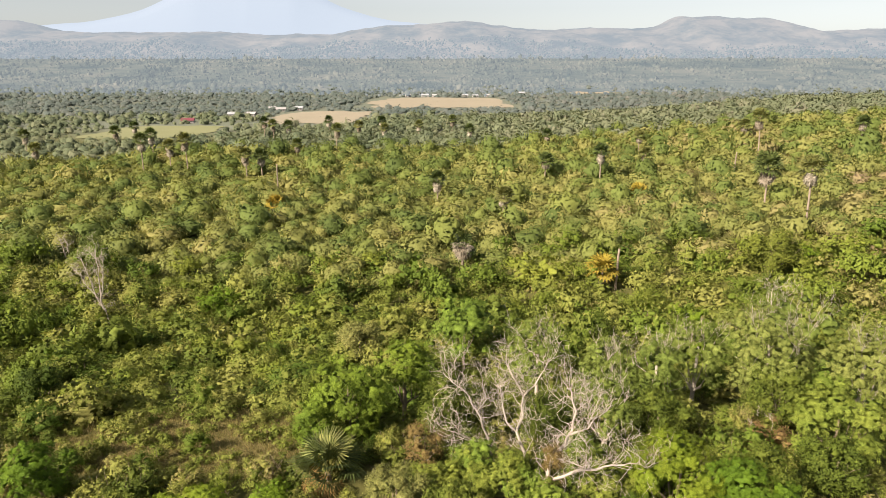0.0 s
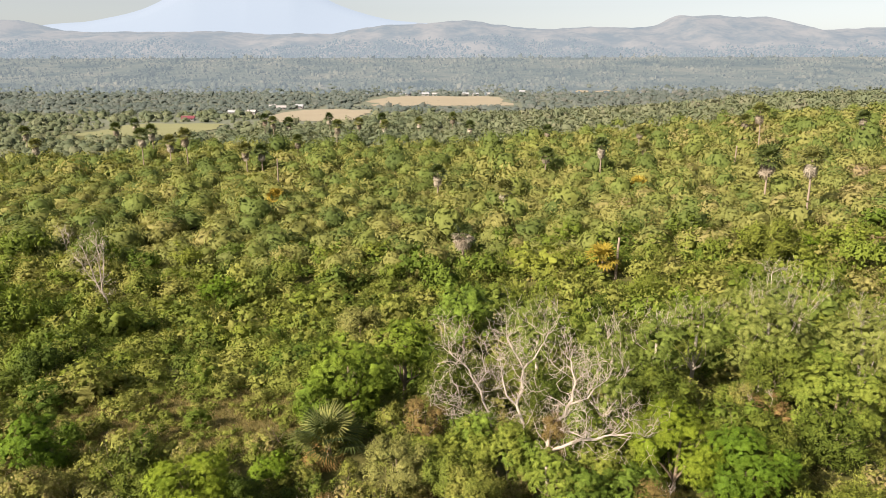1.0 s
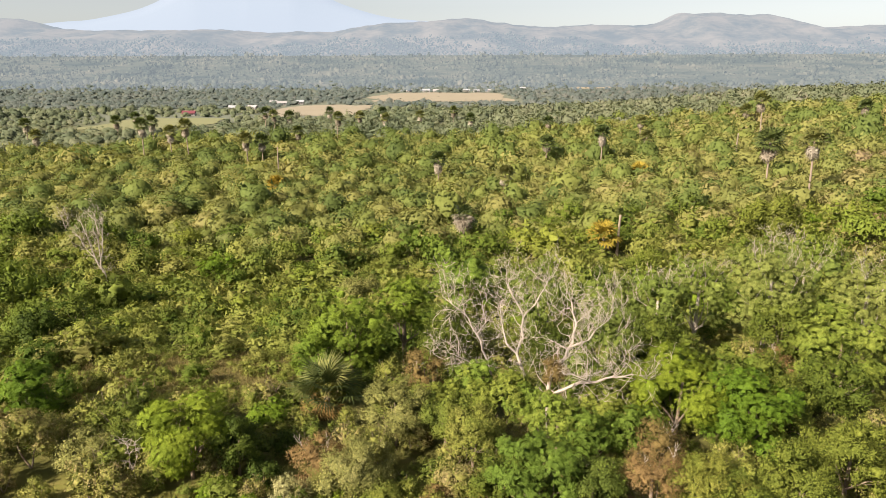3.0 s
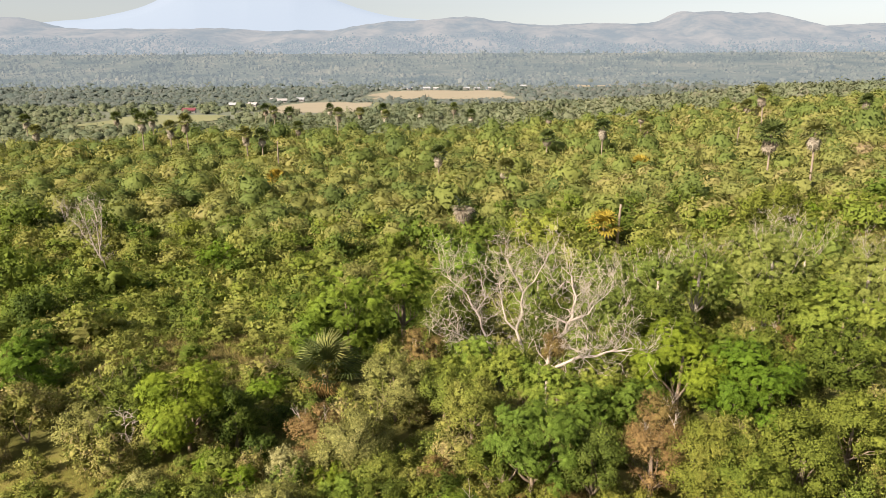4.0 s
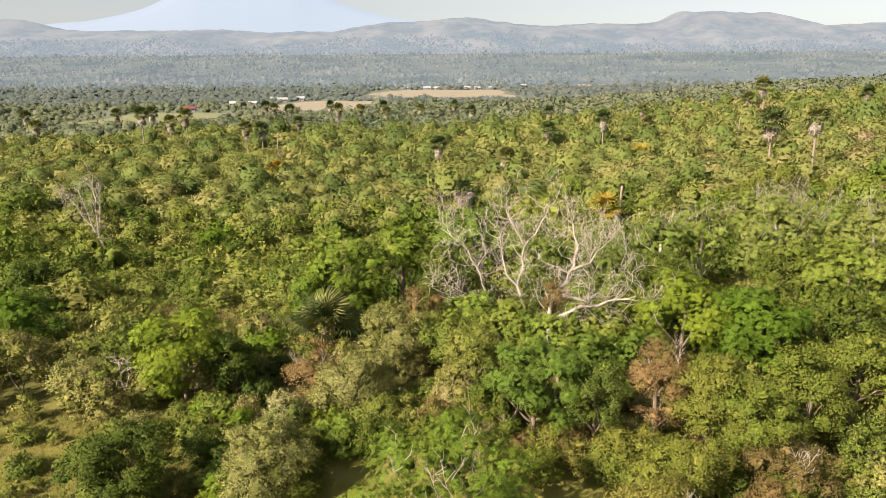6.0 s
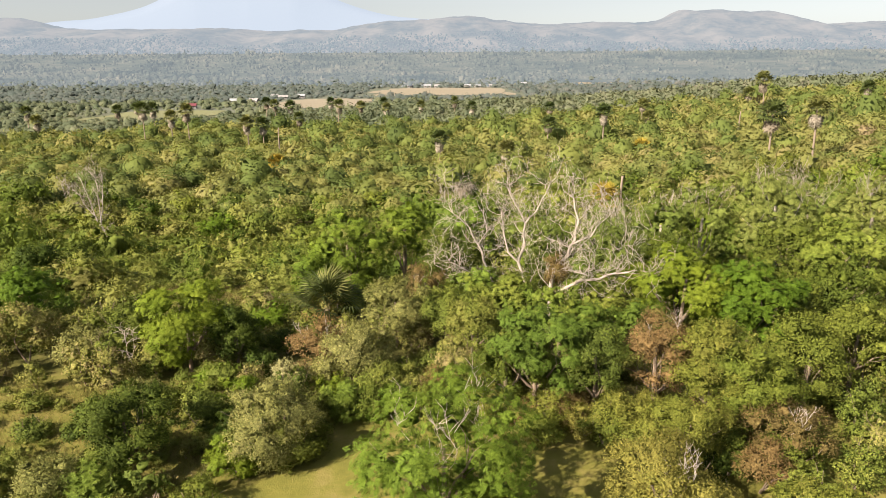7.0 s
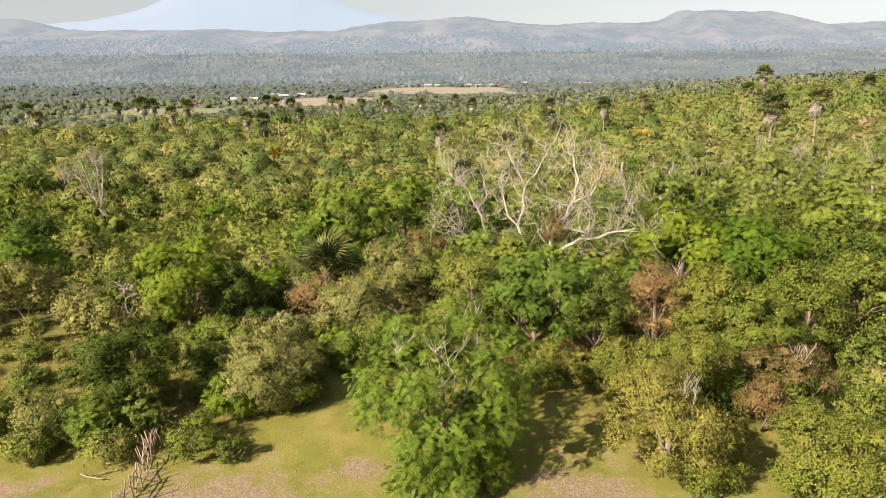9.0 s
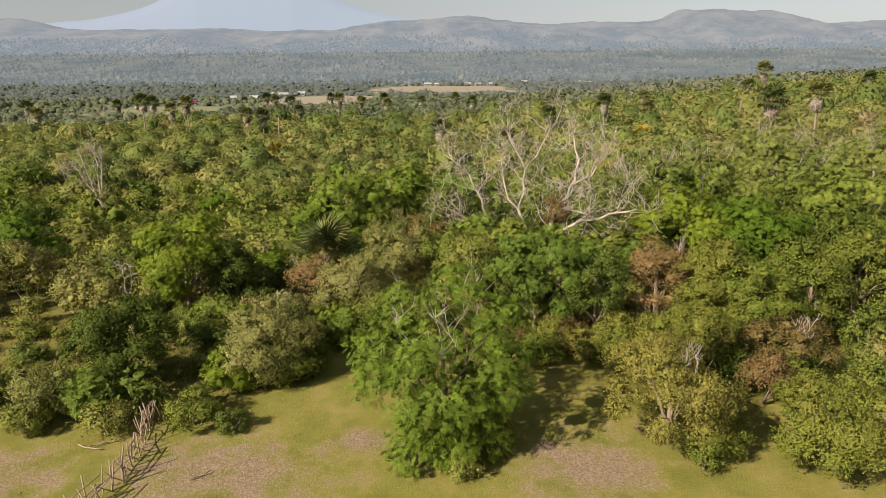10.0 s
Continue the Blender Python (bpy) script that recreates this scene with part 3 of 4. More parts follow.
GROVE = {
    "feather": [(29.0, 42.3, 3.4, 3.5), (4.6, 26.3, 2.4, 3.4), (-4.6, 25.6, 1.2, 1.0), (-9.0, 23.1, 1.3, 0.9), (-13.4, 19.0, 1.3, 0.9), (2.5, 72.0, 4.4, 5.5), (2.0, 37.6, 1.8, 2.2),
                (9.8, 38.6, 2.2, 2.8), (5.6, 36.6, 1.7, 2.0), (11.6, 33.0, 1.8, 2.0), (8.6, 32.2, 1.7, 2.0),
                (7.0, 33.2, 1.9, 2.6), (4.4, 37.0, 1.8, 2.6), (10.6, 35.6, 1.8, 2.6), (2.5, 38.8, 1.9, 2.6), (-0.5, 37.0, 1.7, 1.9)],
    "yellow": [(9.9, 20.6, 1.8, 2.4), (13.0, 15.1, 2.0, 1.7), (13.9, 23.7, 2.0, 3.2), (12.4, 24.7, 2.1, 3.4),
               (4.5, 23.6, 1.2, 0.7), (6.7, 24.0, 1.0, 0.7), (-9.3, 18.4, 1.2, 0.6), (29.4, 88.0, 3.6, 3.0), (43.3, 83.9, 4.6, 3.5)],
    "brown": [(14.2, 20.8, 1.8, 1.8), (10.3, 25.6, 1.9, 3.4), (-6.7, 29.9, 1.7, 1.8), (-1.2, 42.6, 1.9, 2.2), (12.2, 31.2, 1.7, 1.9), (25.0, 43.8, 2.2, 1.6)],
    "olive": [(-24.1, 32.0, 2.0, 2.0), (7.4, 25.4, 1.6, 3.2), (1.9, 31.8, 1.9, 2.2), (0.3, 33.9, 1.7, 2.4),
              (-15.2, 17.9, 1.0, 0.6), (-20.7, 26.7, 0.8, 0.5), (-12.2, 17.8, 0.9, 0.5), (-7.7, 17.9, 0.6, 0.4), (-11.1, 24.6, 1.3, 0.8), (-19.0, 24.1, 0.9, 0.35)],
    # first two, (21.4, 28.4) and (20.2, 34.3): dark leaves put in for shade there
    "dark": [(26.8, 38.6, 2.5, 2.4), (17.6, 25.8, 2.1, 3.0), (3.3, 26.6, 1.9, 2.6), (21.4, 28.4, 2.3, 3.0), (20.2, 34.3, 2.7, 3.2), (-6.3, 22.3, 1.5, 0.8), (-13.0, 21.2, 2.1, 2.2),
             (-11.6, 31.2, 1.6, 2.2), (-18.1, 33.3, 2.0, 1.6), 
             (54.8, 104.7, 5.6, 4.5), (49.6, 129.9, 3.2, 2.6), (-38.4, 56.2, 2.3, 2.4), (-40.0, 65.4, 2.1, 2.2),
             (18.4, 72.5, 2.6, 4.4), (27.8, 48.4, 2.8, 3.6), (-10.5, 52.5, 2.6, 3.0), (16.4, 44.0, 2.5, 3.4), (8.5, 45.0, 2.4, 3.2), (0.5, 48.0, 2.6, 3.6)],
    "fresh": [(-7.4, 47.8, 3.2, 4.4), (-3.4, 52.4, 2.5, 6.0), (-9.9, 46.2, 2.0, 2.6)],
    "lime": [(14.6, 34.8, 3.4, 3.8), (17.8, 32.4, 2.8, 3.2), (29.3, 70.3, 4.2, 3.6), (-11.2, 36.4, 1.4, 1.3), (-8.7, 21.1, 1.1, 0.9), (61.8, 107.9, 2.4, 3.0), (-36.2, 99.6, 3.2, 2.8), (-27.0, 37.7, 2.2, 2.6)],
    "dusty": [(-2.8, 34.7, 2.2, 2.5), (-4.5, 28.9, 2.1, 1.8), (-7.4, 22.4, 2.3, 1.7), (-14.9, 19.1, 1.6, 1.0), (-20.5, 31.9, 1.8, 1.2), (-10.1, 74.0, 3.2, 3.6)],
}
LABELS = {
    "feather": "bright green feathery-leaved {} among the scrub", "yellow": "yellow-green small-leaved {} at the thicket's edge",
    "brown": "half-withered reddish brown {} with dry leaves", "olive": "olive green small-leaved {} on the slope",
    "dark": "dark green dense broad-leaved {} in the thicket", "lime": "lime green soft-leaved {} in full leaf",
    "fresh": "green feathery-leaved {} rising above the thicket",
    "dusty": "dusty grey-green {} with pale young leaves",
}
for style, rows in GROVE.items():
    for gx, gy, gr, gh in rows:
        kind = "tree" if gh >= 2.2 else "shrub"
        plant(style, gx, gy, gr, gh, kind, LABELS[style].format(kind), kind, 1.1 if kind == "tree" else 1.0, 0.5 if style == "brown" else 1.0, 2 if style == "brown" else 0, kind == "tree", 0.55)
for style, gx, gy, gr, gh in (("fresh", -0.9, 15.6, 0.9, 0.7), ("fresh", 0.5, 15.7, 1.0, 0.9), ("fresh", 1.6, 16.6, 1.1, 0.9), ("olive", 0.9, 15.0, 0.6, 0.4)):
    plant(style, gx, gy, gr, gh, "shrub", "low shrub round the foot of a lone tree", "shrub", trunk=False)
plant("fresh", 0.2, 17.4, 3.15, 3.05, "tree", "green feathery-leaved tree standing alone in the clearing", "tree", 1.15, 1.0, 5, reach=0.75)
plant("yellow", 8.1, 16.9, 2.3, 2.2, "tree", "yellow-green bushy tree with bare twigs by the clearing", "tree", 1.15, 1.0, 4, reach=0.5)
for gx, gy, gr in ((9.7, 16.0, 0.9), (8.8, 15.3, 0.7)):
    plant("yellow", gx, gy, gr, 0.7, "shrub", "low yellowing twiggy shrub at a bushy tree's foot", "shrub", density=0.8, trunk=False)
plant("lime", -14.2, 31.0, 2.55, 2.9, "tree", "lime green round-crowned tree with a slim trunk", "tree", 1.05, 1.7)
for gx, gy, gr, gh in ((15.0, 52.4, 2.6, 5.5), (18.2, 50.4, 2.6, 5.5), (22.9, 53.9, 3.2, 6.0), (28.2, 51.8, 4.3, 6.4), (34.2, 48.1, 3.3, 6.4), (9.6, 60.0, 3.3, 5.4),
                       (36.4, 61.3, 5.5, 5.0), (12.5, 44.5, 2.6, 4.4)):
    plant("light", gx, gy, gr, gh, "tree", "light green feathery tree with pale bare branches", "tree", 1.05, 0.7, 8)


# undergrowth that closes the thicket down to the turf
r = np.random.default_rng(77)
for k in range(44):
    gx = -3.2 + 25.5 * (k % 22 + r.uniform(-0.3, 0.3)) / 22
    gy = float(np.interp(gx, (-4, 6.8, 7.6, 12, 22), (24.4, 24.6, 22.0, 19.4, 18.6))) + (0.3 if k < 22 else 2.4) + float(r.uniform(0, 1.3))
    if (k >= 22 and 4.4 < gx < 7.6) or gx > 14.5:
        continue
    plant(("dark", "olive", "yellow", "dark", "brown")[int(r.integers(5))], gx, gy, float(r.uniform(0.9, 1.5)), float(r.uniform(0.7, 1.3)), "shrub", "small bush in the undergrowth at the thicket's foot", "shrub", density=0.7, trunk=False)


for k, (gx, gy) in enumerate(((-13.4, 26.0), (-11.8, 26.3), (-14.8, 26.8), (-10.2, 26.8), (-9.0, 25.6), (-6.2, 25.6), (-8.0, 28.4), (-12.3, 29.2), (-10.0, 30.4),
                              (-16.2, 31.6), (-13.6, 32.6), (-5.6, 27.2), (-9.3, 33.4))):
    plant(("dark", "olive", "dusty", "lime")[k % 4], gx, gy, float(r.uniform(0.8, 1.3)), float(r.uniform(0.5, 0.9)), "shrub", "low shrub in the close undergrowth below taller trees", "shrub", density=0.8, trunk=False)


# ---- bare trees ----
def bare_tree(name, limbs, label, depth=3):
    """A leafless tree: crooked limbs, each with its own spread of twigs. limbs: points, thickness."""
    base = Vector(limbs[0][0][0])
    z = gz(base.x, base.y)
    e = thing(name, base.x, base.y, z, label, "tree")
    for i, (points, w) in enumerate(limbs):
        r = np.random.default_rng(50 + i + int(abs(base.x * 10)))
        bm = bmesh.new()
        pts = [Vector(p) - Vector((base.x, base.y, z)) for p in points]
        fine = []
        for a, b in zip(pts, pts[1:]):
            fine += [a, a.lerp(b, 0.5) + Vector(r.normal(0, 0.07, 3))]
        fine.append(pts[-1])
        n = len(fine)
        w *= 0.7
        tube(bm, fine, [w * (1 - 0.75 * k / n) for k in range(n)], 7)
        for k in range(2 if i == 0 else 1, n):
            d = (fine[k] - fine[k - 1]).normalized()
            for q in range(2 if k < n - 1 else 3):
                side = Vector(r.normal(0, 1, 3))
                grow(bm, fine[k], d * 0.7 + side * 0.55 + Vector((0, 0, 0.35)), float(r.uniform(1.1, 2.2)) * (0.75 if k < n / 2 else 1.0) * min(w / 0.07, 1.0),
                     max(w * 0.34 * (1 - 0.5 * k / n), 0.026 if base.y < 90 else 0.04), depth - 1, r, 0.2, 0.85, 4 if i != 1 else 3, 4)
        part("trunk" if i == 0 else "limb", bm_mesh("limb", bm, M_PALE, True), e)
    TAKEN.append((base.x, base.y - (1.5 if base.y > 85 else 0), 3.6 if base.y > 85 else 1.0))
    return e


vined = bare_tree("dead_tree", [([(6.9, 35.5, 3.0), (6.7, 35.5, 6.7), (6.9, 35.5, 8.1), (7.7, 35.5, 9.0), (8.1, 35.6, 9.9), (8.3, 35.8, 11.1), (8.0, 36.0, 12.4)], 0.22),
                        ([(6.8, 35.4, 6.3), (7.6, 34.9, 7.1), (8.5, 34.8, 7.6), (9.5, 34.7, 7.7), (10.5, 34.6, 8.1), (11.5, 34.5, 8.3), (12.5, 34.4, 8.0)], 0.17),
                        ([(8.0, 35.5, 9.7), (9.0, 35.3, 10.2), (9.8, 35.0, 11.4)], 0.10),
                        ([(6.9, 35.5, 8.0), (7.9, 34.8, 8.2), (8.8, 34.4, 8.0)], 0.09)], "pale leafless tree with crooked spreading limbs")
r = np.random.default_rng(61)
v, f, nv = crown_leaves(r, 0.8, 1.9, 5200, 0.12, 0.35, 16, 0.4, core=0.5)
part("dry_vine", mesh_arrays("dry_vine", v + np.array([0.15, -0.15, 4.5]), f, M_BROWN, None, nv), vined, "brown withered climber round the trunk")
bare_tree("dead_tree", [([(6.0, 40.0, 2.5), (5.8, 40.0, 5.5), (5.2, 40.0, 7.2), (5.6, 40.0, 8.4), (5.6, 40.0, 9.9), (4.9, 40.0, 11.3), (4.4, 40.0, 12.3)], 0.19),
                        ([(5.2, 40.0, 7.2), (4.5, 40.0, 7.9), (4.2, 40.1, 9.1), (4.0, 40.2, 10.5)], 0.12),
                        ([(5.6, 40.0, 9.9), (6.3, 39.8, 10.8), (6.9, 39.6, 12.1)], 0.10)], "pale leafless tree with upright forked trunks")
bare_tree("dead_tree", [([(3.7, 41.0, 2.4), (3.5, 41.0, 5.3), (2.9, 41.0, 7.0), (2.5, 41.0, 8.2), (1.9, 41.0, 9.4), (1.2, 41.0, 10.1), (0.5, 41.0, 10.9)], 0.15),
                        ([(2.5, 41.0, 8.2), (3.1, 40.8, 9.2), (2.9, 40.6, 10.1)], 0.08),
                        ([(3.4, 41.0, 5.6), (2.2, 40.6, 6.1), (1.2, 40.3, 6.8), (0.5, 40.1, 7.2)], 0.09)], "pale leafless tree leaning over green undergrowth")
for bx, by, h in ((-78.0, 130.0, 5.5), (-17.3, 30.6, 2.6), (36.0, 66.0, 9.5), (-20.5, 20.8, 1.3), (38.5, 49.0, 9.0)):
    bz = gz(bx, by)
    bare_tree("dead_tree", [([(bx, by, bz - 0.1), (bx - 0.02 * h, by, bz + h * 0.35), (bx - 0.06 * h, by, bz + h * 0.7), (bx - 0.07 * h, by, bz + h)], (0.016 if h < 10 else 0.03) * h),
                            ([(bx - 0.02 * h, by, bz + h * 0.35), (bx + 0.09 * h, by, bz + h * 0.6), (bx + 0.1 * h, by, bz + h * 0.9)], (0.010 if h < 10 else 0.02) * h)],
              "slender pale leafless tree above low scrub", 2 if h < 4 else 3)


bare_tree("dead_tree", [([(-50.6, 92.5, -6.9), (-50.9, 92.5, -3.5), (-51.3, 92.4, -2.2), (-51.2, 92.4, 0.6), (-51.0, 92.4, 3.2), (-51.1, 92.4, 5.6)], 0.22),
                        ([(-51.0, 92.5, -3.3), (-51.9, 92.3, -1.2), (-52.5, 92.3, 1.6), (-53.2, 92.2, 4.4)], 0.15),
                        ([(-51.3, 92.4, -1.6), (-50.6, 92.3, 0.8), (-50.3, 92.3, 3.0), (-50.2, 92.3, 5.0)], 0.13),
                        ([(-51.9, 92.3, -1.0), (-53.0, 92.2, 0.4), (-53.7, 92.1, 2.2)], 0.10)], "tall slender pale leafless tree above the scrub")


# ---- palms ----
def fan_frond(name, material, radius, segments=13, stalk=1.0, hang=0.35):
    """A fan-shaped frond on a stalk along +x: folded blades that spread from the stalk's end and droop at the tips."""
    v, f = [], []

    def strip(a, b, w0, w1):
        d = (Vector(b) - Vector(a)).normalized()
        s = d.cross(Vector((0, 0, 1))).normalized()
        i = len(v)
        v.extend([tuple(Vector(a) - s * w0), tuple(Vector(a) + s * w0), tuple(Vector(b) + s * w1), tuple(Vector(b) - s * w1)])
        f.append((i, i + 1, i + 2, i + 3))

    strip((0, 0, 0), (stalk, 0, 0.03), 0.05, 0.035)
    for k in range(segments):
        a = radians(-115 + 230 * k / (segments - 1))
        mid = (stalk + math.cos(a) * radius * 0.6, math.sin(a) * radius * 0.6, 0.05 + 0.06 * (k % 2))
        tip = (stalk + math.cos(a) * radius, math.sin(a) * radius, -hang * radius * (0.35 + 0.15 * (k % 3)))
        wide = (0.85 if segments > 20 else 1.15) * radius / segments
        strip((stalk, 0, 0.03), mid, 0.015, wide)
        strip(mid, tip, wide, 0.012)
    return mesh_arrays(name, v, f, material)


def palm(x, y, h, reach, label, dry=0.0, gold=False, each=False, skirt=True, bare=False):
    """A fan palm: ringed trunk, a skirt of hanging dead fronds and a round head."""
    if 250 < y < 600:
        x, y = x * 0.88, y * 0.88
    z = gz(x, y)
    r = np.random.default_rng(int(abs(x * 71 + y * 13)))
    e = thing("palm_tree", x, y, z, label, "palm tree", turn=0.0)
    bm = bmesh.new()
    lean = r.normal(0, 0.03 * h, 2)
    n = 9
    tube(bm, [(lean[0] * (k / n) ** 2, lean[1] * (k / n) ** 2, h * k / n - 0.2 * (k == 0)) for k in range(n + 1)],
         [0.24 * (1.15 if k % 2 else 1.0) * (1 - 0.25 * k / n) for k in range(n + 1)], 8)
    part("trunk", bm_mesh("trunk", bm, M_PALM_BARK, True), e)
    TAKEN.append((x, y - 1.5, 2.4 if each else 3.4 if y < 260 and h > 5 else 0.8))
    if bare:
        return e
    frond_g = fan_frond("frond", M_PALM_GOLD if gold else M_PALM, reach * (0.56 if each else 0.55), 27 if each else 11, reach * (0.5 if each else 0.5))
    frond_d = fan_frond("dead_frond", M_PALM_TAN if each else M_PALM_DRY, reach * 0.45, 25 if each else 11, reach * 0.35, 0.6)
    made = {}
    for mesh, count, lo, hi, tag in ((frond_g, int((14 if each else 26) * (1 - dry)), -8 if each else -38, 84, "crown"), (frond_d, int(16 + 20 * dry) if skirt else 6, -82 if skirt else -38, -48 if dry < 0.5 else 25, "skirt")):
        for k in range(count):
            m = Matrix.Translation((lean[0], lean[1], h - (0.0 if tag == "crown" else r.uniform(0, 2.4 if h > 8 else 0.9)))) @ pose(0, 0, 0, 0, 0, 137.5 * k + r.uniform(-15, 15)) \
                @ pose(0, 0, 0, 0, -(lo + (hi - lo) * ((k + 0.5) / count) ** 0.8), 0) @ pose(0, 0, 0, r.uniform(-25, 25), 0, 0)
            if each and tag == "skirt":
                m = Matrix.Translation((0, 0, h - 0.1)) @ pose(0, 0, 0, 0, 0, 165 + 24 * k) @ pose(0, 0, 0, 0, 6 + 14 * (k % 3), 0)
            if each:
                part("frond" if tag == "crown" else "dead_frond", mesh, e, "" if tag == "crown" else "dry straw-coloured hanging frond", m)
            else:
                made.setdefault(tag, []).append(m)
    for tag, ms in made.items():
        mesh = frond_g if tag == "crown" else frond_d
        co = np.array([p.co[:] for p in mesh.vertices])
        fc = np.array([p.vertices[:] for p in mesh.polygons])
        v = np.concatenate([co @ np.array(m.to_3x3()).T + np.array(m.translation) for m in ms])
        f = np.concatenate([fc + i * len(co) for i in range(len(ms))])
        part(tag, mesh_arrays(tag, v, f, mesh.materials[0]), e, "" if tag == "crown" else "skirt of dead straw-coloured fronds")
    return e


palm(-8.1, 40.2, 1.1, 3.1, "low fan palm with yellowing outer fronds in a thicket", 0.0, each=True, skirt=False)
TALL = "tall fan palm with a skirt of dead fronds"
for px, py, ph, pr in ((52.8, 219.0, 11.0, 3.2), (80.0, 160.0, 11.0, 4.2), (81.4, 143.0, 12.5, 3.4), (116.0, 242.0, 15.5, 3.6), (-1.7, 205.0, 8.5, 3.4), (16.8, 178.0, 6.0, 3.4),
                       (41.3, 264.0, 8.0, 3.4), (72.4, 235.0, 6.5, 3.2), (-136.6, 297.6, 15.5, 3.6), (-160.7, 364.5, 13.0, 3.8), (-125.4, 320.9, 13.5, 3.8),
                       (-133.7, 320.9, 11.0, 3.4), (-89.6, 297.6, 9.5, 3.6), (-83.2, 299.6, 9.0, 3.4), (-66.5, 411.5, 13.0, 3.8), (-223.5, 452.3, 9.5, 4.0)):
    palm(px, py, ph, pr, TALL)
for px, py, ph, pr in ((-44.7, 504.4, 8.5, 4.0), (7.8, 572.6, 9.0, 4.4), (-19.8, 528.9, 9.0, 4.0), (-81.0, 364.5, 8.5, 3.4), (18.0, 457.9, 9.5, 3.8), (-233.6, 504.4, 10.0, 4.0),
                       (-140.0, 520.0, 12.0, 4.2), (-128.0, 500.0, 11.0, 4.0), (-118.0, 505.0, 10.0, 4.4), (-52.0, 560.0, 10.0, 4.2), (-66.0, 520.0, 9.5, 4.0), (-96.0, 560.0, 10.5, 4.2),
                       (-250.0, 395.0, 11.0, 3.8), (-205.0, 330.0, 9.0, 3.4), (60.0, 380.0, 8.0, 3.4), (95.0, 320.0, 8.0, 3.2), (150.0, 330.0, 8.0, 3.4), (190.0, 300.0, 8.0, 3.4)):
    palm(px, py, ph, pr, "fan palm standing above far scrub")
palm(4.0, 126.5, 5.2, 3.2, "withered fan palm with grey drooping fronds", 0.75)
palm(27.3, 106.8, 3.6, 3.2, "golden-leaved young palm beside a bare trunk", 0.1, True, skirt=False)
palm(29.7, 106.5, 7.4, 3.0, "bare headless palm trunk above the scrub", bare=True)
palm(-64.6, 253.4, 10.5, 3.0, "bare headless palm trunk above far scrub", bare=True)
palm(95.9, 214.9, 8.0, 3.0, "bare headless palm trunk above far scrub", bare=True)
palm(-50.6, 194.0, 2.6, 3.4, "low orange-leaved palm in the scrub", 0.1, True, skirt=False)
palm(56.0, 186.0, 2.8, 3.2, "young yellow palm in the scrub", 0.1, True, skirt=False)


# ---- village ----
def house(x, y, w, d, h, turn, roof, label):
    w, d, h = w * 0.8, d * 0.8, h * 0.85
    z = gz(x, y)
    e = thing("house", x, y, z, label, "house", "village houses", turn)
    bm = bmesh.new()
    bmesh.ops.create_cube(bm, size=1.0)
    for v in bm.verts:
        v.co = Vector((v.co.x * w, v.co.y * d, (v.co.z + 0.5) * h - 0.3 * (v.co.z < 0)))
    part("wall", bm_mesh("wall", bm, M_WALL), e)
    bm = bmesh.new()
    o, g = 0.6, 0.32 * d
    prof = [(-d / 2 - o, h - 0.15), (0, h + g), (d / 2 + o, h - 0.15), (d / 2 + o, h + 0.02), (0, h + g + 0.2), (-d / 2 - o, h + 0.02)]
    a = [bm.verts.new((-w / 2 - o, p, q)) for p, q in prof]
    b = [bm.verts.new((w / 2 + o, p, q)) for p, q in prof]
    for i in range(6):
        bm.faces.new((a[i], a[(i + 1) % 6], b[(i + 1) % 6], b[i]))
    for s in (a, b):
        bm.faces.new((s[0], s[1], s[4], s[5]))
        bm.faces.new((s[1], s[2], s[3], s[4]))
    part("roof", bm_mesh("roof", bm, roof), e)
    for sx in (-1, 1):
        bm = bmesh.new()
        v = [bm.verts.new((sx * w / 2 * 0.995, p, q)) for p, q in ((-d / 2, h - 0.01), (d / 2, h - 0.01), (0, h + g))]
        bm.faces.new(v)
        bmesh.ops.solidify(bm, geom=bm.faces[:], thickness=0.15)
        part("gable", bm_mesh("gable", bm, M_WALL), e)
    for px, pw, ph, nm in ((0.0, 1.0, 2.0, "door"), (-w * 0.3, 1.2, 1.1, "window"), (w * 0.3, 1.2, 1.1, "window")):
        bm = bmesh.new()
        bmesh.ops.create_cube(bm, size=1.0)
        for v in bm.verts:
            v.co = Vector((px + v.co.x * pw, -d / 2 - 0.02 + v.co.y * 0.12, (1.0 if nm == "door" else 1.6) + v.co.z * ph))
        part(nm, bm_mesh(nm, bm, M_DOOR), e)
    TAKEN.append((x, y, w))


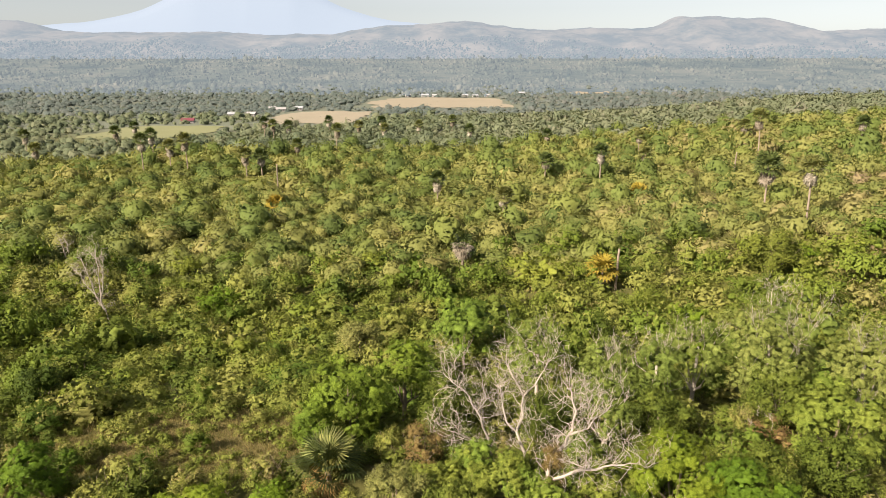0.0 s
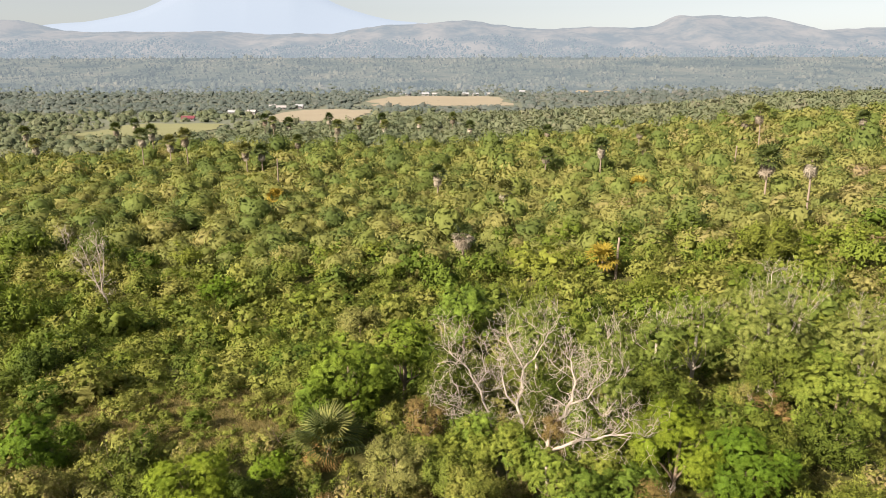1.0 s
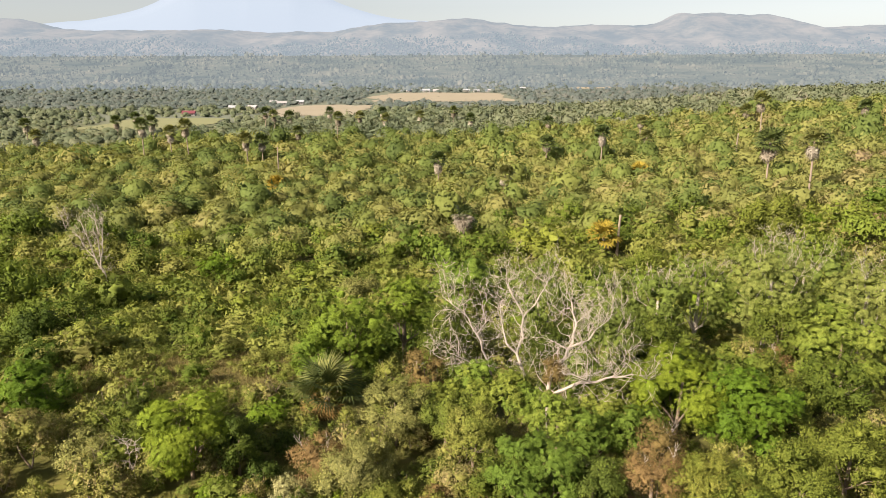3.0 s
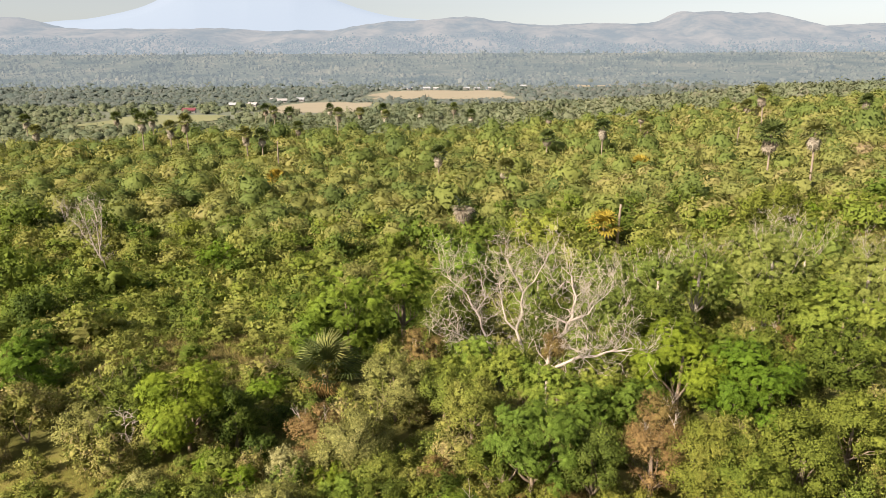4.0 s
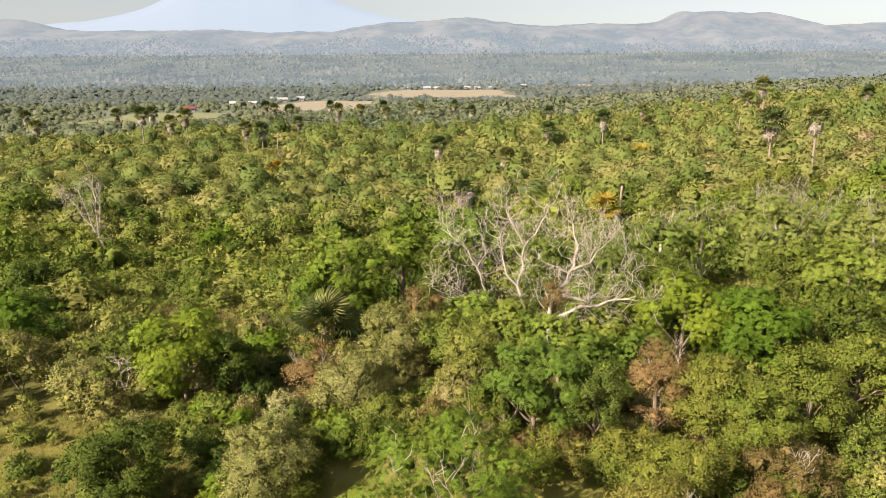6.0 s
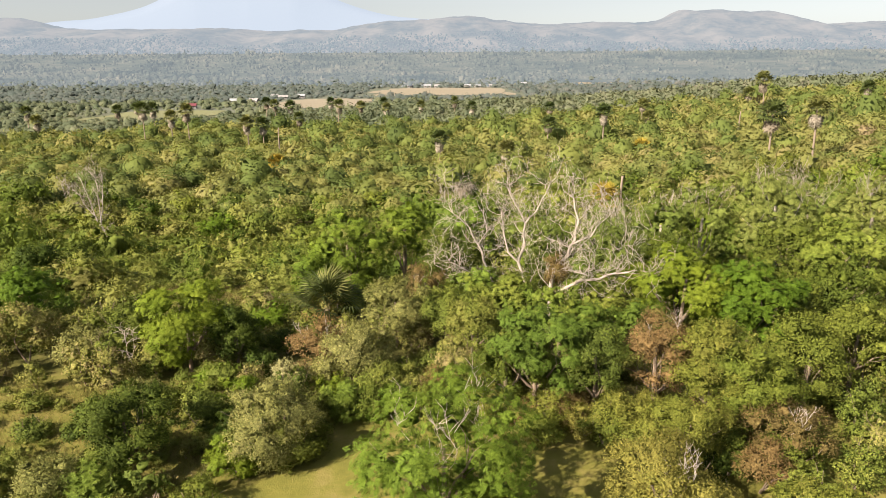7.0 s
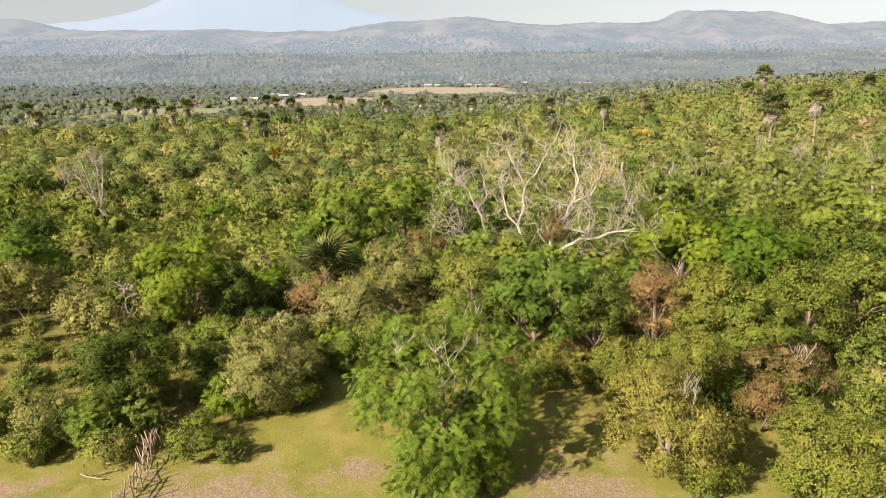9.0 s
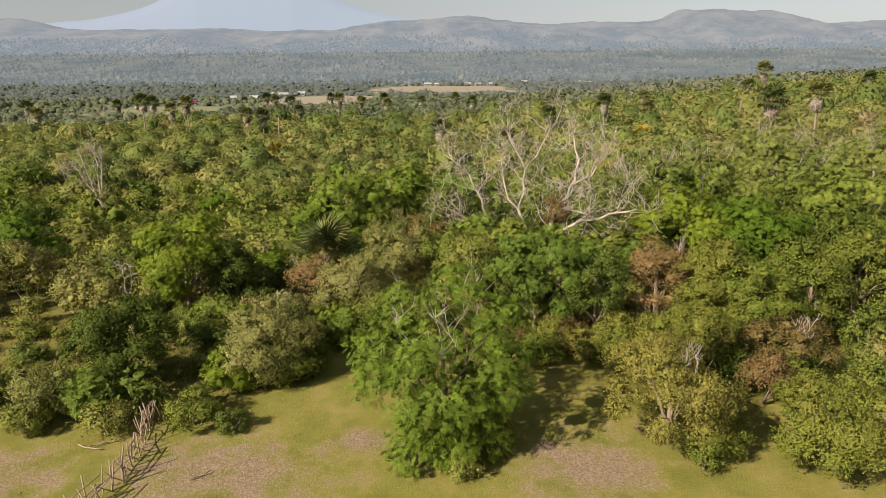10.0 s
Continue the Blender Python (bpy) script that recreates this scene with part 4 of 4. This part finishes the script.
for hx, hy, hw, hd, hh, ht, hm, hl in (
        (-231, 603, 13, 8, 3.0, 0.2, M_ROOF_RED, "small house with a red tin roof"), (-213, 680, 14, 8, 3.6, 0.1, M_ROOF_WHITE, "white house with a bright tin roof"),
        (-196, 684, 11, 8, 3.0, -0.2, M_ROOF_GREY, "low house with a grey tin roof"), (-188, 775, 13, 8, 3.0, 0.3, M_ROOF_GREY, "low house with a grey tin roof"),
        (-170, 790, 11, 8, 3.0, 0.0, M_ROOF_WHITE, "white house with a bright tin roof"), (-204, 800, 10, 7, 3.0, 0.2, M_ROOF_GREY, "low house with a grey tin roof"),
        (-32, 1180, 15, 9, 3.6, 0.1, M_ROOF_WHITE, "white house with a bright tin roof"), (-15, 1190, 11, 8, 3.2, -0.2, M_ROOF_GREY, "low house with a grey tin roof"),
        (38, 1175, 13, 9, 3.4, 0.0, M_ROOF_WHITE, "white house with a bright tin roof"), (56, 1180, 12, 8, 3.4, 0.3, M_ROOF_WHITE, "white house with a bright tin roof"),
        (78, 1190, 12, 8, 3.2, 0.1, M_ROOF_GREY, "low house with a grey tin roof"), (-62, 1185, 12, 8, 3.2, 0.1, M_ROOF_GREY, "low house with a grey tin roof"),
        (150, 1290, 16, 9, 4.0, 0.2, M_ROOF_WHITE, "white house with a bright tin roof")):
    house(hx, hy, hw, hd, hh, ht, hm, hl)


# ---- stick fence along the clearing ----
def fence():
    r = np.random.default_rng(3)
    line = [(-11.0, 18.9), (-10.7, 17.5), (-10.45, 16.2), (-10.35, 15.0), (-10.5, 13.9), (-10.8, 12.6), (-11.1, 11.4)]
    e = thing("fence", line[0][0], line[0][1], gz(*line[0]), "rough fence of weathered crooked sticks", "fence")
    o = Vector(e.location)
    run = []
    for (x0, y0), (x1, y1) in zip(line, line[1:]):
        n = 6
        run += [(x0 + (x1 - x0) * k / n, y0 + (y1 - y0) * k / n) for k in range(n)]

    def stick(name, a, b, w):
        bm = bmesh.new()
        a, b = Vector(a) - o, Vector(b) - o
        m = a.lerp(b, 0.5) + Vector(r.normal(0, 0.03, 3))
        tube(bm, [a, m, b], [w, w * 0.9, w * 0.65], 6)
        part(name, bm_mesh(name, bm, M_STICK, True), e)

    for x, y in run:
        h = r.uniform(0.45, 1.15)
        z = gz(x, y)
        jx, jy = r.normal(0, 0.05, 2)
        stick("post", (x + jx, y + jy, z - 0.15), (x + jx + r.normal(0, 0.16), y + jy + r.normal(0, 0.16), z + h), r.uniform(0.018, 0.036))
    for lvl in (0.25, 0.5, 0.75):
        for k in range(0, len(run) - 8, 6):
            (x0, y0), (x1, y1) = run[k], run[min(k + 8, len(run) - 1)]
            if lvl == 0.75 and k % 12:
                continue
            stick("rail", (x0 + r.normal(0, 0.06), y0, gz(x0, y0) + lvl + r.normal(0, 0.1)), (x1 + r.normal(0, 0.06), y1, gz(x1, y1) + lvl + r.normal(0, 0.12)), 0.022)
    for k in range(4, len(run) - 4, 3):
        x0, y0 = run[k]
        x1, y1 = run[k + 3]
        stick("brace", (x0 + 0.15, y0, gz(x0, y0)), (x1 - 0.1, y1, gz(x1, y1) + r.uniform(0.5, 0.9)), 0.02)
    for k in range(10):
        stick("brace", (-10.9 + r.normal(0, 0.12), 18.4 + r.normal(0, 0.3), gz(-11, 18.4)), (-10.9 + r.normal(0, 0.15), 18.3 + r.normal(0, 0.3), gz(-11, 18.4) + r.uniform(0.5, 1.0)), 0.02)


fence()


def log(x, y, length, turn, w, label):
    z = gz(x, y)
    bm = bmesh.new()
    r = np.random.default_rng(int(abs(x * 100)))
    pts = [(length * (k / 4 - 0.5), r.normal(0, 0.05), w + 0.02 + r.uniform(0, 0.06)) for k in range(5)]
    tube(bm, pts, [w, w * 0.95, w * 0.9, w * 0.8, w * 0.6], 7)
    ob = new("fallen_branch", bm_mesh("fallen_branch", bm, M_STICK, True))
    ob.matrix_basis = pose(x, y, z, 0, 0, turn)
    tagged(ob, label, "branch")


log(-12.3, 16.7, 1.1, -12, 0.028, "dry fallen branch on short grass")
log(-11.9, 17.0, 1.0, 25, 0.03, "dry fallen branch on short grass")
log(-7.8, 15.0, 0.7, 50, 0.03, "dry fallen branch on worn soil")

# ---- the scrub: the nearest shrubs one by one, the rest as one growth ----
EDGE_X = (-40, -16, -9.2, -8.2, -3.6, 6.8, 7.4, 8.0, 12, 20, 40)
EDGE_Y = (16, 17.8, 18.4, 20.8, 23.8, 23.9, 18.0, 16.0, 15.0, 13.5, 13)


def open_ground(x, y):
    """How open the ground is (0 closed scrub, 1 bare): the clearing, the grassy slope, fields, houses."""
    o = (y < np.interp(x, EDGE_X, EDGE_Y) + 0.6).astype(float)
    o = np.maximum(o, 0.4 * ((x < -9.5) & (x > -30) & (y > 20.5) & (y < 28.5)))
    slope = 1 - np.sqrt(((x + 21) / 14) ** 2 + ((y - 47.5) / 8) ** 2)
    o = np.maximum(o, np.where(slope > 0, 0.5, 0))
    for x0, x1, y0, y1 in FIELDS:
        # the strip before a field stays low, so that the field shows
        o = np.maximum(o, ((x > x0 - 6) & (x < x1 + 6) & (y > y0 - 25) & (y < y1 + 4)).astype(float))
    return o


def scatter(y0, y1, step, half, r, wide=0.70, margin=12):
    """Jittered places between two distances, in the fan that the valley opens to."""
    out = []
    y = y0
    while y < y1:
        s = step(y)
        w = wide * y + margin
        xs = np.arange(-w, w, s)
        out.append(np.stack([xs + r.uniform(-0.6, 0.6, len(xs)) * s + half * s * ((len(out) % 2)), y + r.uniform(-0.6, 0.6, len(xs)) * s], 1))
        y += s * 0.9
    p = np.concatenate(out)
    keep = r.uniform(size=len(p)) > open_ground(p[:, 0], p[:, 1])
    p = p[keep]
    if TAKEN:
        t = np.array(TAKEN)
        d = np.full(len(p), 9.0)
        for i in range(0, len(p), 4000):
            q = np.hypot(p[i:i + 4000, None, 0] - t[None, :, 0], p[i:i + 4000, None, 1] - t[None, :, 1]) / t[None, :, 2]
            d[i:i + 4000] = q.min(1)
        p = p[d > 0.9]
    return p


def thinned(p, scale):
    """Leaves glades and denser groups in a scatter."""
    k = np.array([noise.fractal((a * scale, b * scale * 0.6, 9.0), 1.0, 2.0, 3) for a, b in p])
    return p[k > rng.uniform(-1.1, 0.35, len(p))]


# near shrubs: eight builds, set out as things of their own
shrub_builds = []
for k in range(9):
    r = np.random.default_rng(300 + k)
    e = thing("shrub", 0, 0, -400, "low olive green shrub in dense scrub", "shrub", "scrub shrubs")
    H = 0.85 + 0.12 * (k % 3)
    v, f, nv = crown_leaves(r, 1.0, H, 1500, 0.115, 0.5, 9 + k % 4, 0.1, 5, "rib" if k % 4 == 1 else "rosette", flat=0.75, core=0.64, cuts=0)
    part("crown", mesh_arrays("crown", v + np.array([0, 0, H * 0.85]), f, M_SCRUB, None, nv), e)
    bm = bmesh.new()
    for q in range(3):
        a = 2.1 * q + r.uniform(0, 1)
        grow(bm, (0, 0, -0.05), (math.cos(a) * 0.5, math.sin(a) * 0.5, 1), 1.2 * H, 0.03, 1, r, 0.3, 0.3, 2, 4)
    part("stem", bm_mesh("stem", bm, M_BARK, True), e)
    shrub_builds.append(e)

r = np.random.default_rng(11)
spots = scatter(19.0, 70.0, lambda y: 1.75 + y * 0.012, 0.5, r, 0.72, 6)
spots = spots[np.argsort(spots[:, 1])]
near_spots = spots[:300]
for i, (sx, sy) in enumerate(near_spots):
    k = float(r.uniform(0.7, 1.4)) * (0.45 if sy < 28 and sx < -8 else 1.0) * (0.55 if open_ground(sx, sy) > 0.2 else 1.0)
    src = shrub_builds[i % 9]
    src.scale = (k, k, k * float(r.uniform(0.8, 1.25)))
    m = pose(sx, sy, gz(sx, sy), 0, 0, float(r.uniform(0, 360)))
    copy_thing(src, m)
for e in shrub_builds:
    for c in e.children_recursive:
        bpy.data.objects.remove(c)
    bpy.data.objects.remove(e)


def growth(name, spots, radius, leaves, size, material, label, category, r, builds=10, height=0.9, over=None, aspect=0.55, dome=0.0, lobes=0, body=1, vary=0.34, tones=(2.3, 2.6)):
    """Many shrubs or trees as one joined mesh: turned and scaled takes on a few builds. lobes: boughs of a nearer crown; none: a far crown."""
    V, F, T, N, n0 = [], [], [], [], 0
    spots = np.asarray(spots)
    low = np.where(open_ground(spots[:, 0], spots[:, 1]) > 0.05, 0.6, 1.0)
    dry = smooth(-30, 90, spots[:, 0])  # tint moves towards the tan end with growing x
    kinds = []
    for k in range(builds):
        rr = np.random.default_rng(900 + k + leaves)
        H = height * rr.uniform(0.75, 1.25)
        if lobes:
            v, f, nv = crown_leaves(rr, 1.0, H, leaves, size, aspect, lobes + k % 4, 0.12, 5, "rib" if k % 3 == 1 else "rosette", -0.45, 0.75, 0.62, 0, leafy=0.22, lay=0.75)
        else:
            v, f, nv = far_crown(rr, H, leaves, size, aspect, body)
        nv = unit(nv + np.array([0, 0, dome]))  # far crowns read as one canopy, contrast flattened as by haze
        kinds.append((v + np.array([0, 0, H * 0.72]), f, nv))
    for i, (x, y) in enumerate(spots):
        v, f, nv = kinds[int(r.integers(builds))]
        s = low[i] * radius(y) * float(np.clip(r.lognormal(-0.03, vary), 0.42, 1.9))
        a = r.uniform(0, 6.283)
        c, d = math.cos(a) * s, math.sin(a) * s
        sz = s * r.uniform(0.7, 1.3)
        z = (over(x, y) if over else gz(x, y)) - 0.15 * s
        V.append(np.stack([v[:, 0] * c - v[:, 1] * d + x, v[:, 0] * d + v[:, 1] * c + y, v[:, 2] * sz + z], 1).astype(np.float32))
        c, d = math.cos(a), math.sin(a)
        N.append(np.stack([nv[:, 0] * c - nv[:, 1] * d, nv[:, 0] * d + nv[:, 1] * c, nv[:, 2]], 1).astype(np.float32))
        F.append(f + n0)
        T.append(np.full(len(f), r.beta(*tones) * 0.9 + 0.16 * dry[i], np.float32))
        n0 += len(v)
    me = mesh_arrays(name, np.concatenate(V), np.concatenate(F), material, np.concatenate(T), np.concatenate(N))
    return tagged(new(name, me), label, category, kind="stuff")


r = np.random.default_rng(21)
growth("scrub", spots[300:], lambda y: 1.6, 820, 0.12, M_SCRUB_WIDE, "dense olive scrub covering the near slope", "scrub", r, lobes=9, height=0.8)
growth("scrub", scatter(70.0, 118.0, lambda y: 3.1 + (y - 70) * 0.01, 0.5, r), lambda y: 2.1, 520, 0.15, M_SCRUB_WIDE, "dense green and olive scrub covering the slope", "scrub", r, lobes=8, height=0.72, vary=0.4)
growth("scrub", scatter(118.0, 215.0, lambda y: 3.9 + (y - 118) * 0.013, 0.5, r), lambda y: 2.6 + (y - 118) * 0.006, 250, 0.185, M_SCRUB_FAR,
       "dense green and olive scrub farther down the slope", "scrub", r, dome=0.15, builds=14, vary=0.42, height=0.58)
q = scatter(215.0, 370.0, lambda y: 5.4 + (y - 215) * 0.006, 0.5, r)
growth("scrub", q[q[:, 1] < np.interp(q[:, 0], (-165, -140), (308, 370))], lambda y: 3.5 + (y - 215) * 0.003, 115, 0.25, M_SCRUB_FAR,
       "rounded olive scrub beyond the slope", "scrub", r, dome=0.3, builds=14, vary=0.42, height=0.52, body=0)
p = np.stack([r.uniform(-36, -6, 520), r.uniform(38, 57, 520)], 1)
p = p[((p[:, 0] + 21) / 15) ** 2 + ((p[:, 1] - 47.5) / 9) ** 2 < 1.1]
k = np.array([noise.fractal((a * 0.22, b * 0.3, 4.0), 1.0, 2.0, 3) for a, b in p])
growth("scrub", p[k > -0.05], lambda y: 0.85, 420, 0.16, M_SCRUB_WIDE, "low olive bushes among dry grass on the slope", "scrub", r, lobes=6)
p = np.stack([r.uniform(-30, -9.5, 150), r.uniform(19.5, 29, 150)], 1)
p = p[p[:, 1] > np.interp(p[:, 0], EDGE_X, EDGE_Y) + 0.8]
growth("scrub", p, lambda y: 0.8, 700, 0.13, M_SCRUB_WIDE, "low olive weeds and bushes behind the fence", "scrub", r, lobes=7)
p = scatter(370.0, 690.0, lambda y: 7.2 + (y - 370) * 0.004, 0.5, r)
limit = np.interp(p[:, 0], (-160, -135, -84, -27, 0, 60, 420), (300, 500, 540, 670, 690, 690, 690))
growth("scrub", p[p[:, 1] < limit], lambda y: 4.2 + (y - 370) * 0.002, 48, 0.32, M_SCRUB_EDGE_HAZED, "far scrub seen over the slope", "scrub", r, dome=0.4, vary=0.42, height=0.5, body=0)
p = p[p[:, 1] >= limit]
growth("tree_growth", scatter(46.0, 72.0, lambda y: 7.0, 0.5, r), lambda y: 2.2, 1700, 0.085, M_GREEN_WIDE, "small green trees rising from near scrub", "trees", r, height=0.95, lobes=13)
growth("tree_growth", scatter(72.0, 130.0, lambda y: 8.0, 0.5, r), lambda y: 2.7, 900, 0.115, M_GREEN_WIDE, "small green trees rising from the scrub", "trees", r, height=0.85, lobes=11)
q = scatter(130.0, 400.0, lambda y: 10.0 + (y - 130) * 0.012, 0.5, r)
q = q[q[:, 1] < np.interp(q[:, 0], (-165, -140), (308, 400))]
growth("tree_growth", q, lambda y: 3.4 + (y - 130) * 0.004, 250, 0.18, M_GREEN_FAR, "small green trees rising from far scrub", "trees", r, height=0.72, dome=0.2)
q = scatter(690.0, 1850.0, lambda y: 8.8 + (y - 690) * 0.007, 0.5, r)
q = thinned(q[r.uniform(size=len(q)) < np.interp(q[:, 1], (1150, 1600), (1, 0))], 0.012)
edge = scatter(308.0, 405.0, lambda y: 9.0, 0.5, r)
edge = edge[edge[:, 0] < -160]
growth("valley_trees", np.concatenate([edge, p[::2]]), lambda y: 3.8 + (y - 450) * 0.0020, 40, 0.30, M_SCRUB_EDGE_HAZED, "valley woods before the fields, greyed as by haze", "woods", r, height=0.7, dome=0.8)
growth("valley_trees", q, lambda y: 4.6 + (y - 450) * 0.0022, 6, 0.32, M_VALLEY_HAZED, "valley woods round the fields, greyed as by haze", "woods", r, height=0.55, dome=2.2, body=0, vary=0.32)
q = scatter(1120.0, 2380.0, lambda y: 13.0 + (y - 1120) * 0.006, 0.5, r, 0.70, 60)
q = thinned(q[r.uniform(size=len(q)) < np.interp(q[:, 1], (1150, 1600), (0, 1))], 0.006)
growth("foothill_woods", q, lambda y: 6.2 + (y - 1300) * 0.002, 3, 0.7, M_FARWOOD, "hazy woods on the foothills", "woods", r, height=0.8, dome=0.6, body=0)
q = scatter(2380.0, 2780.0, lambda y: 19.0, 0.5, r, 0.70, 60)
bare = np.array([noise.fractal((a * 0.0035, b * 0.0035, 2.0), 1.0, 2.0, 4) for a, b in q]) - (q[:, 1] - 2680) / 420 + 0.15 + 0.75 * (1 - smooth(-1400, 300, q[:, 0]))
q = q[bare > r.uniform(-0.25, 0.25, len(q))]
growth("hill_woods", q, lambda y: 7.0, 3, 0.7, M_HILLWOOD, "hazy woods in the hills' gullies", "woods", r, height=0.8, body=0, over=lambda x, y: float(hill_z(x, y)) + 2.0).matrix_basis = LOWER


# ---- grass ----
def grass(name, xs, ys, count, length, r, label, test):
    x, y = r.uniform(xs[0], xs[1], count), r.uniform(ys[0], ys[1], count)
    ok = test(x, y)
    x, y = x[ok], y[ok]
    n = len(x)
    z = ground_z(x, y)
    a = r.uniform(0, 6.283, n)
    h = length * r.uniform(0.5, 1.3, n)
    w = h * 0.07
    tx, ty = r.normal(0, 0.45, n) * h, r.normal(0, 0.45, n) * h
    v = np.stack([np.stack([x - w * np.cos(a), y - w * np.sin(a), z - 0.02], 1), np.stack([x + w * np.cos(a), y + w * np.sin(a), z - 0.02], 1), np.stack([x + tx, y + ty, z + h], 1)], 1).reshape(-1, 3)
    me = mesh_arrays(name, v, np.arange(3 * n).reshape(-1, 3), M_GRASS, np.repeat(r.uniform(0, 1, n), 1))
    tagged(new(name, me), label, "grass", kind="stuff")


r = np.random.default_rng(31)
grass("grass", (-36, -6), (38, 57), 60000, 0.3, r, "tall dry grass on the slope", lambda x, y: ((x + 21) / 15) ** 2 + ((y - 47.5) / 9) ** 2 < r.uniform(0.6, 1.1, len(x)))
grass("grass", (-30, -9), (20.0, 29.5), 26000, 0.18, r, "low weeds and dry grass behind the thicket", lambda x, y: y > np.interp(x, EDGE_X, EDGE_Y))
grass("grass", (-26, 16), (11.0, 24.5), 42000, 0.07, r, "short grazed turf of the clearing",
      lambda x, y: (y < np.interp(x, EDGE_X, EDGE_Y) + 0.8) & (np.sin(x * 1.9 + np.sin(y * 2.3)) * np.sin(y * 1.4 + x * 0.3) > -0.35))


# ---- clods and stones on the worn soil ----
def clods(count):
    r = np.random.default_rng(41)
    V, F, n0 = [], [], 0
    for k in range(count):
        cx, cy, rx, ry = ((-7.5, 15.2, 4.2, 2.0), (5.0, 15.6, 2.4, 2.0), (-2.5, 17.0, 2.4, 1.2), (-15.0, 15.0, 3.0, 1.8))[k % 4]
        x, y = cx + r.normal(0, 0.5) * rx, cy + r.normal(0, 0.5) * ry
        s = r.uniform(0.012, 0.038)
        v, f = lump(r, s, s * 0.7, 0)
        V.append(v + np.array([x, y, gz(x, y) + s * 0.2]))
        F.append(f + n0)
        n0 += len(v)
    tagged(new("clods", mesh_arrays("clods", np.concatenate(V), np.concatenate(F), M_BARK)), "scattered clods and stones on worn soil", "stones", kind="stuff")


clods(380)
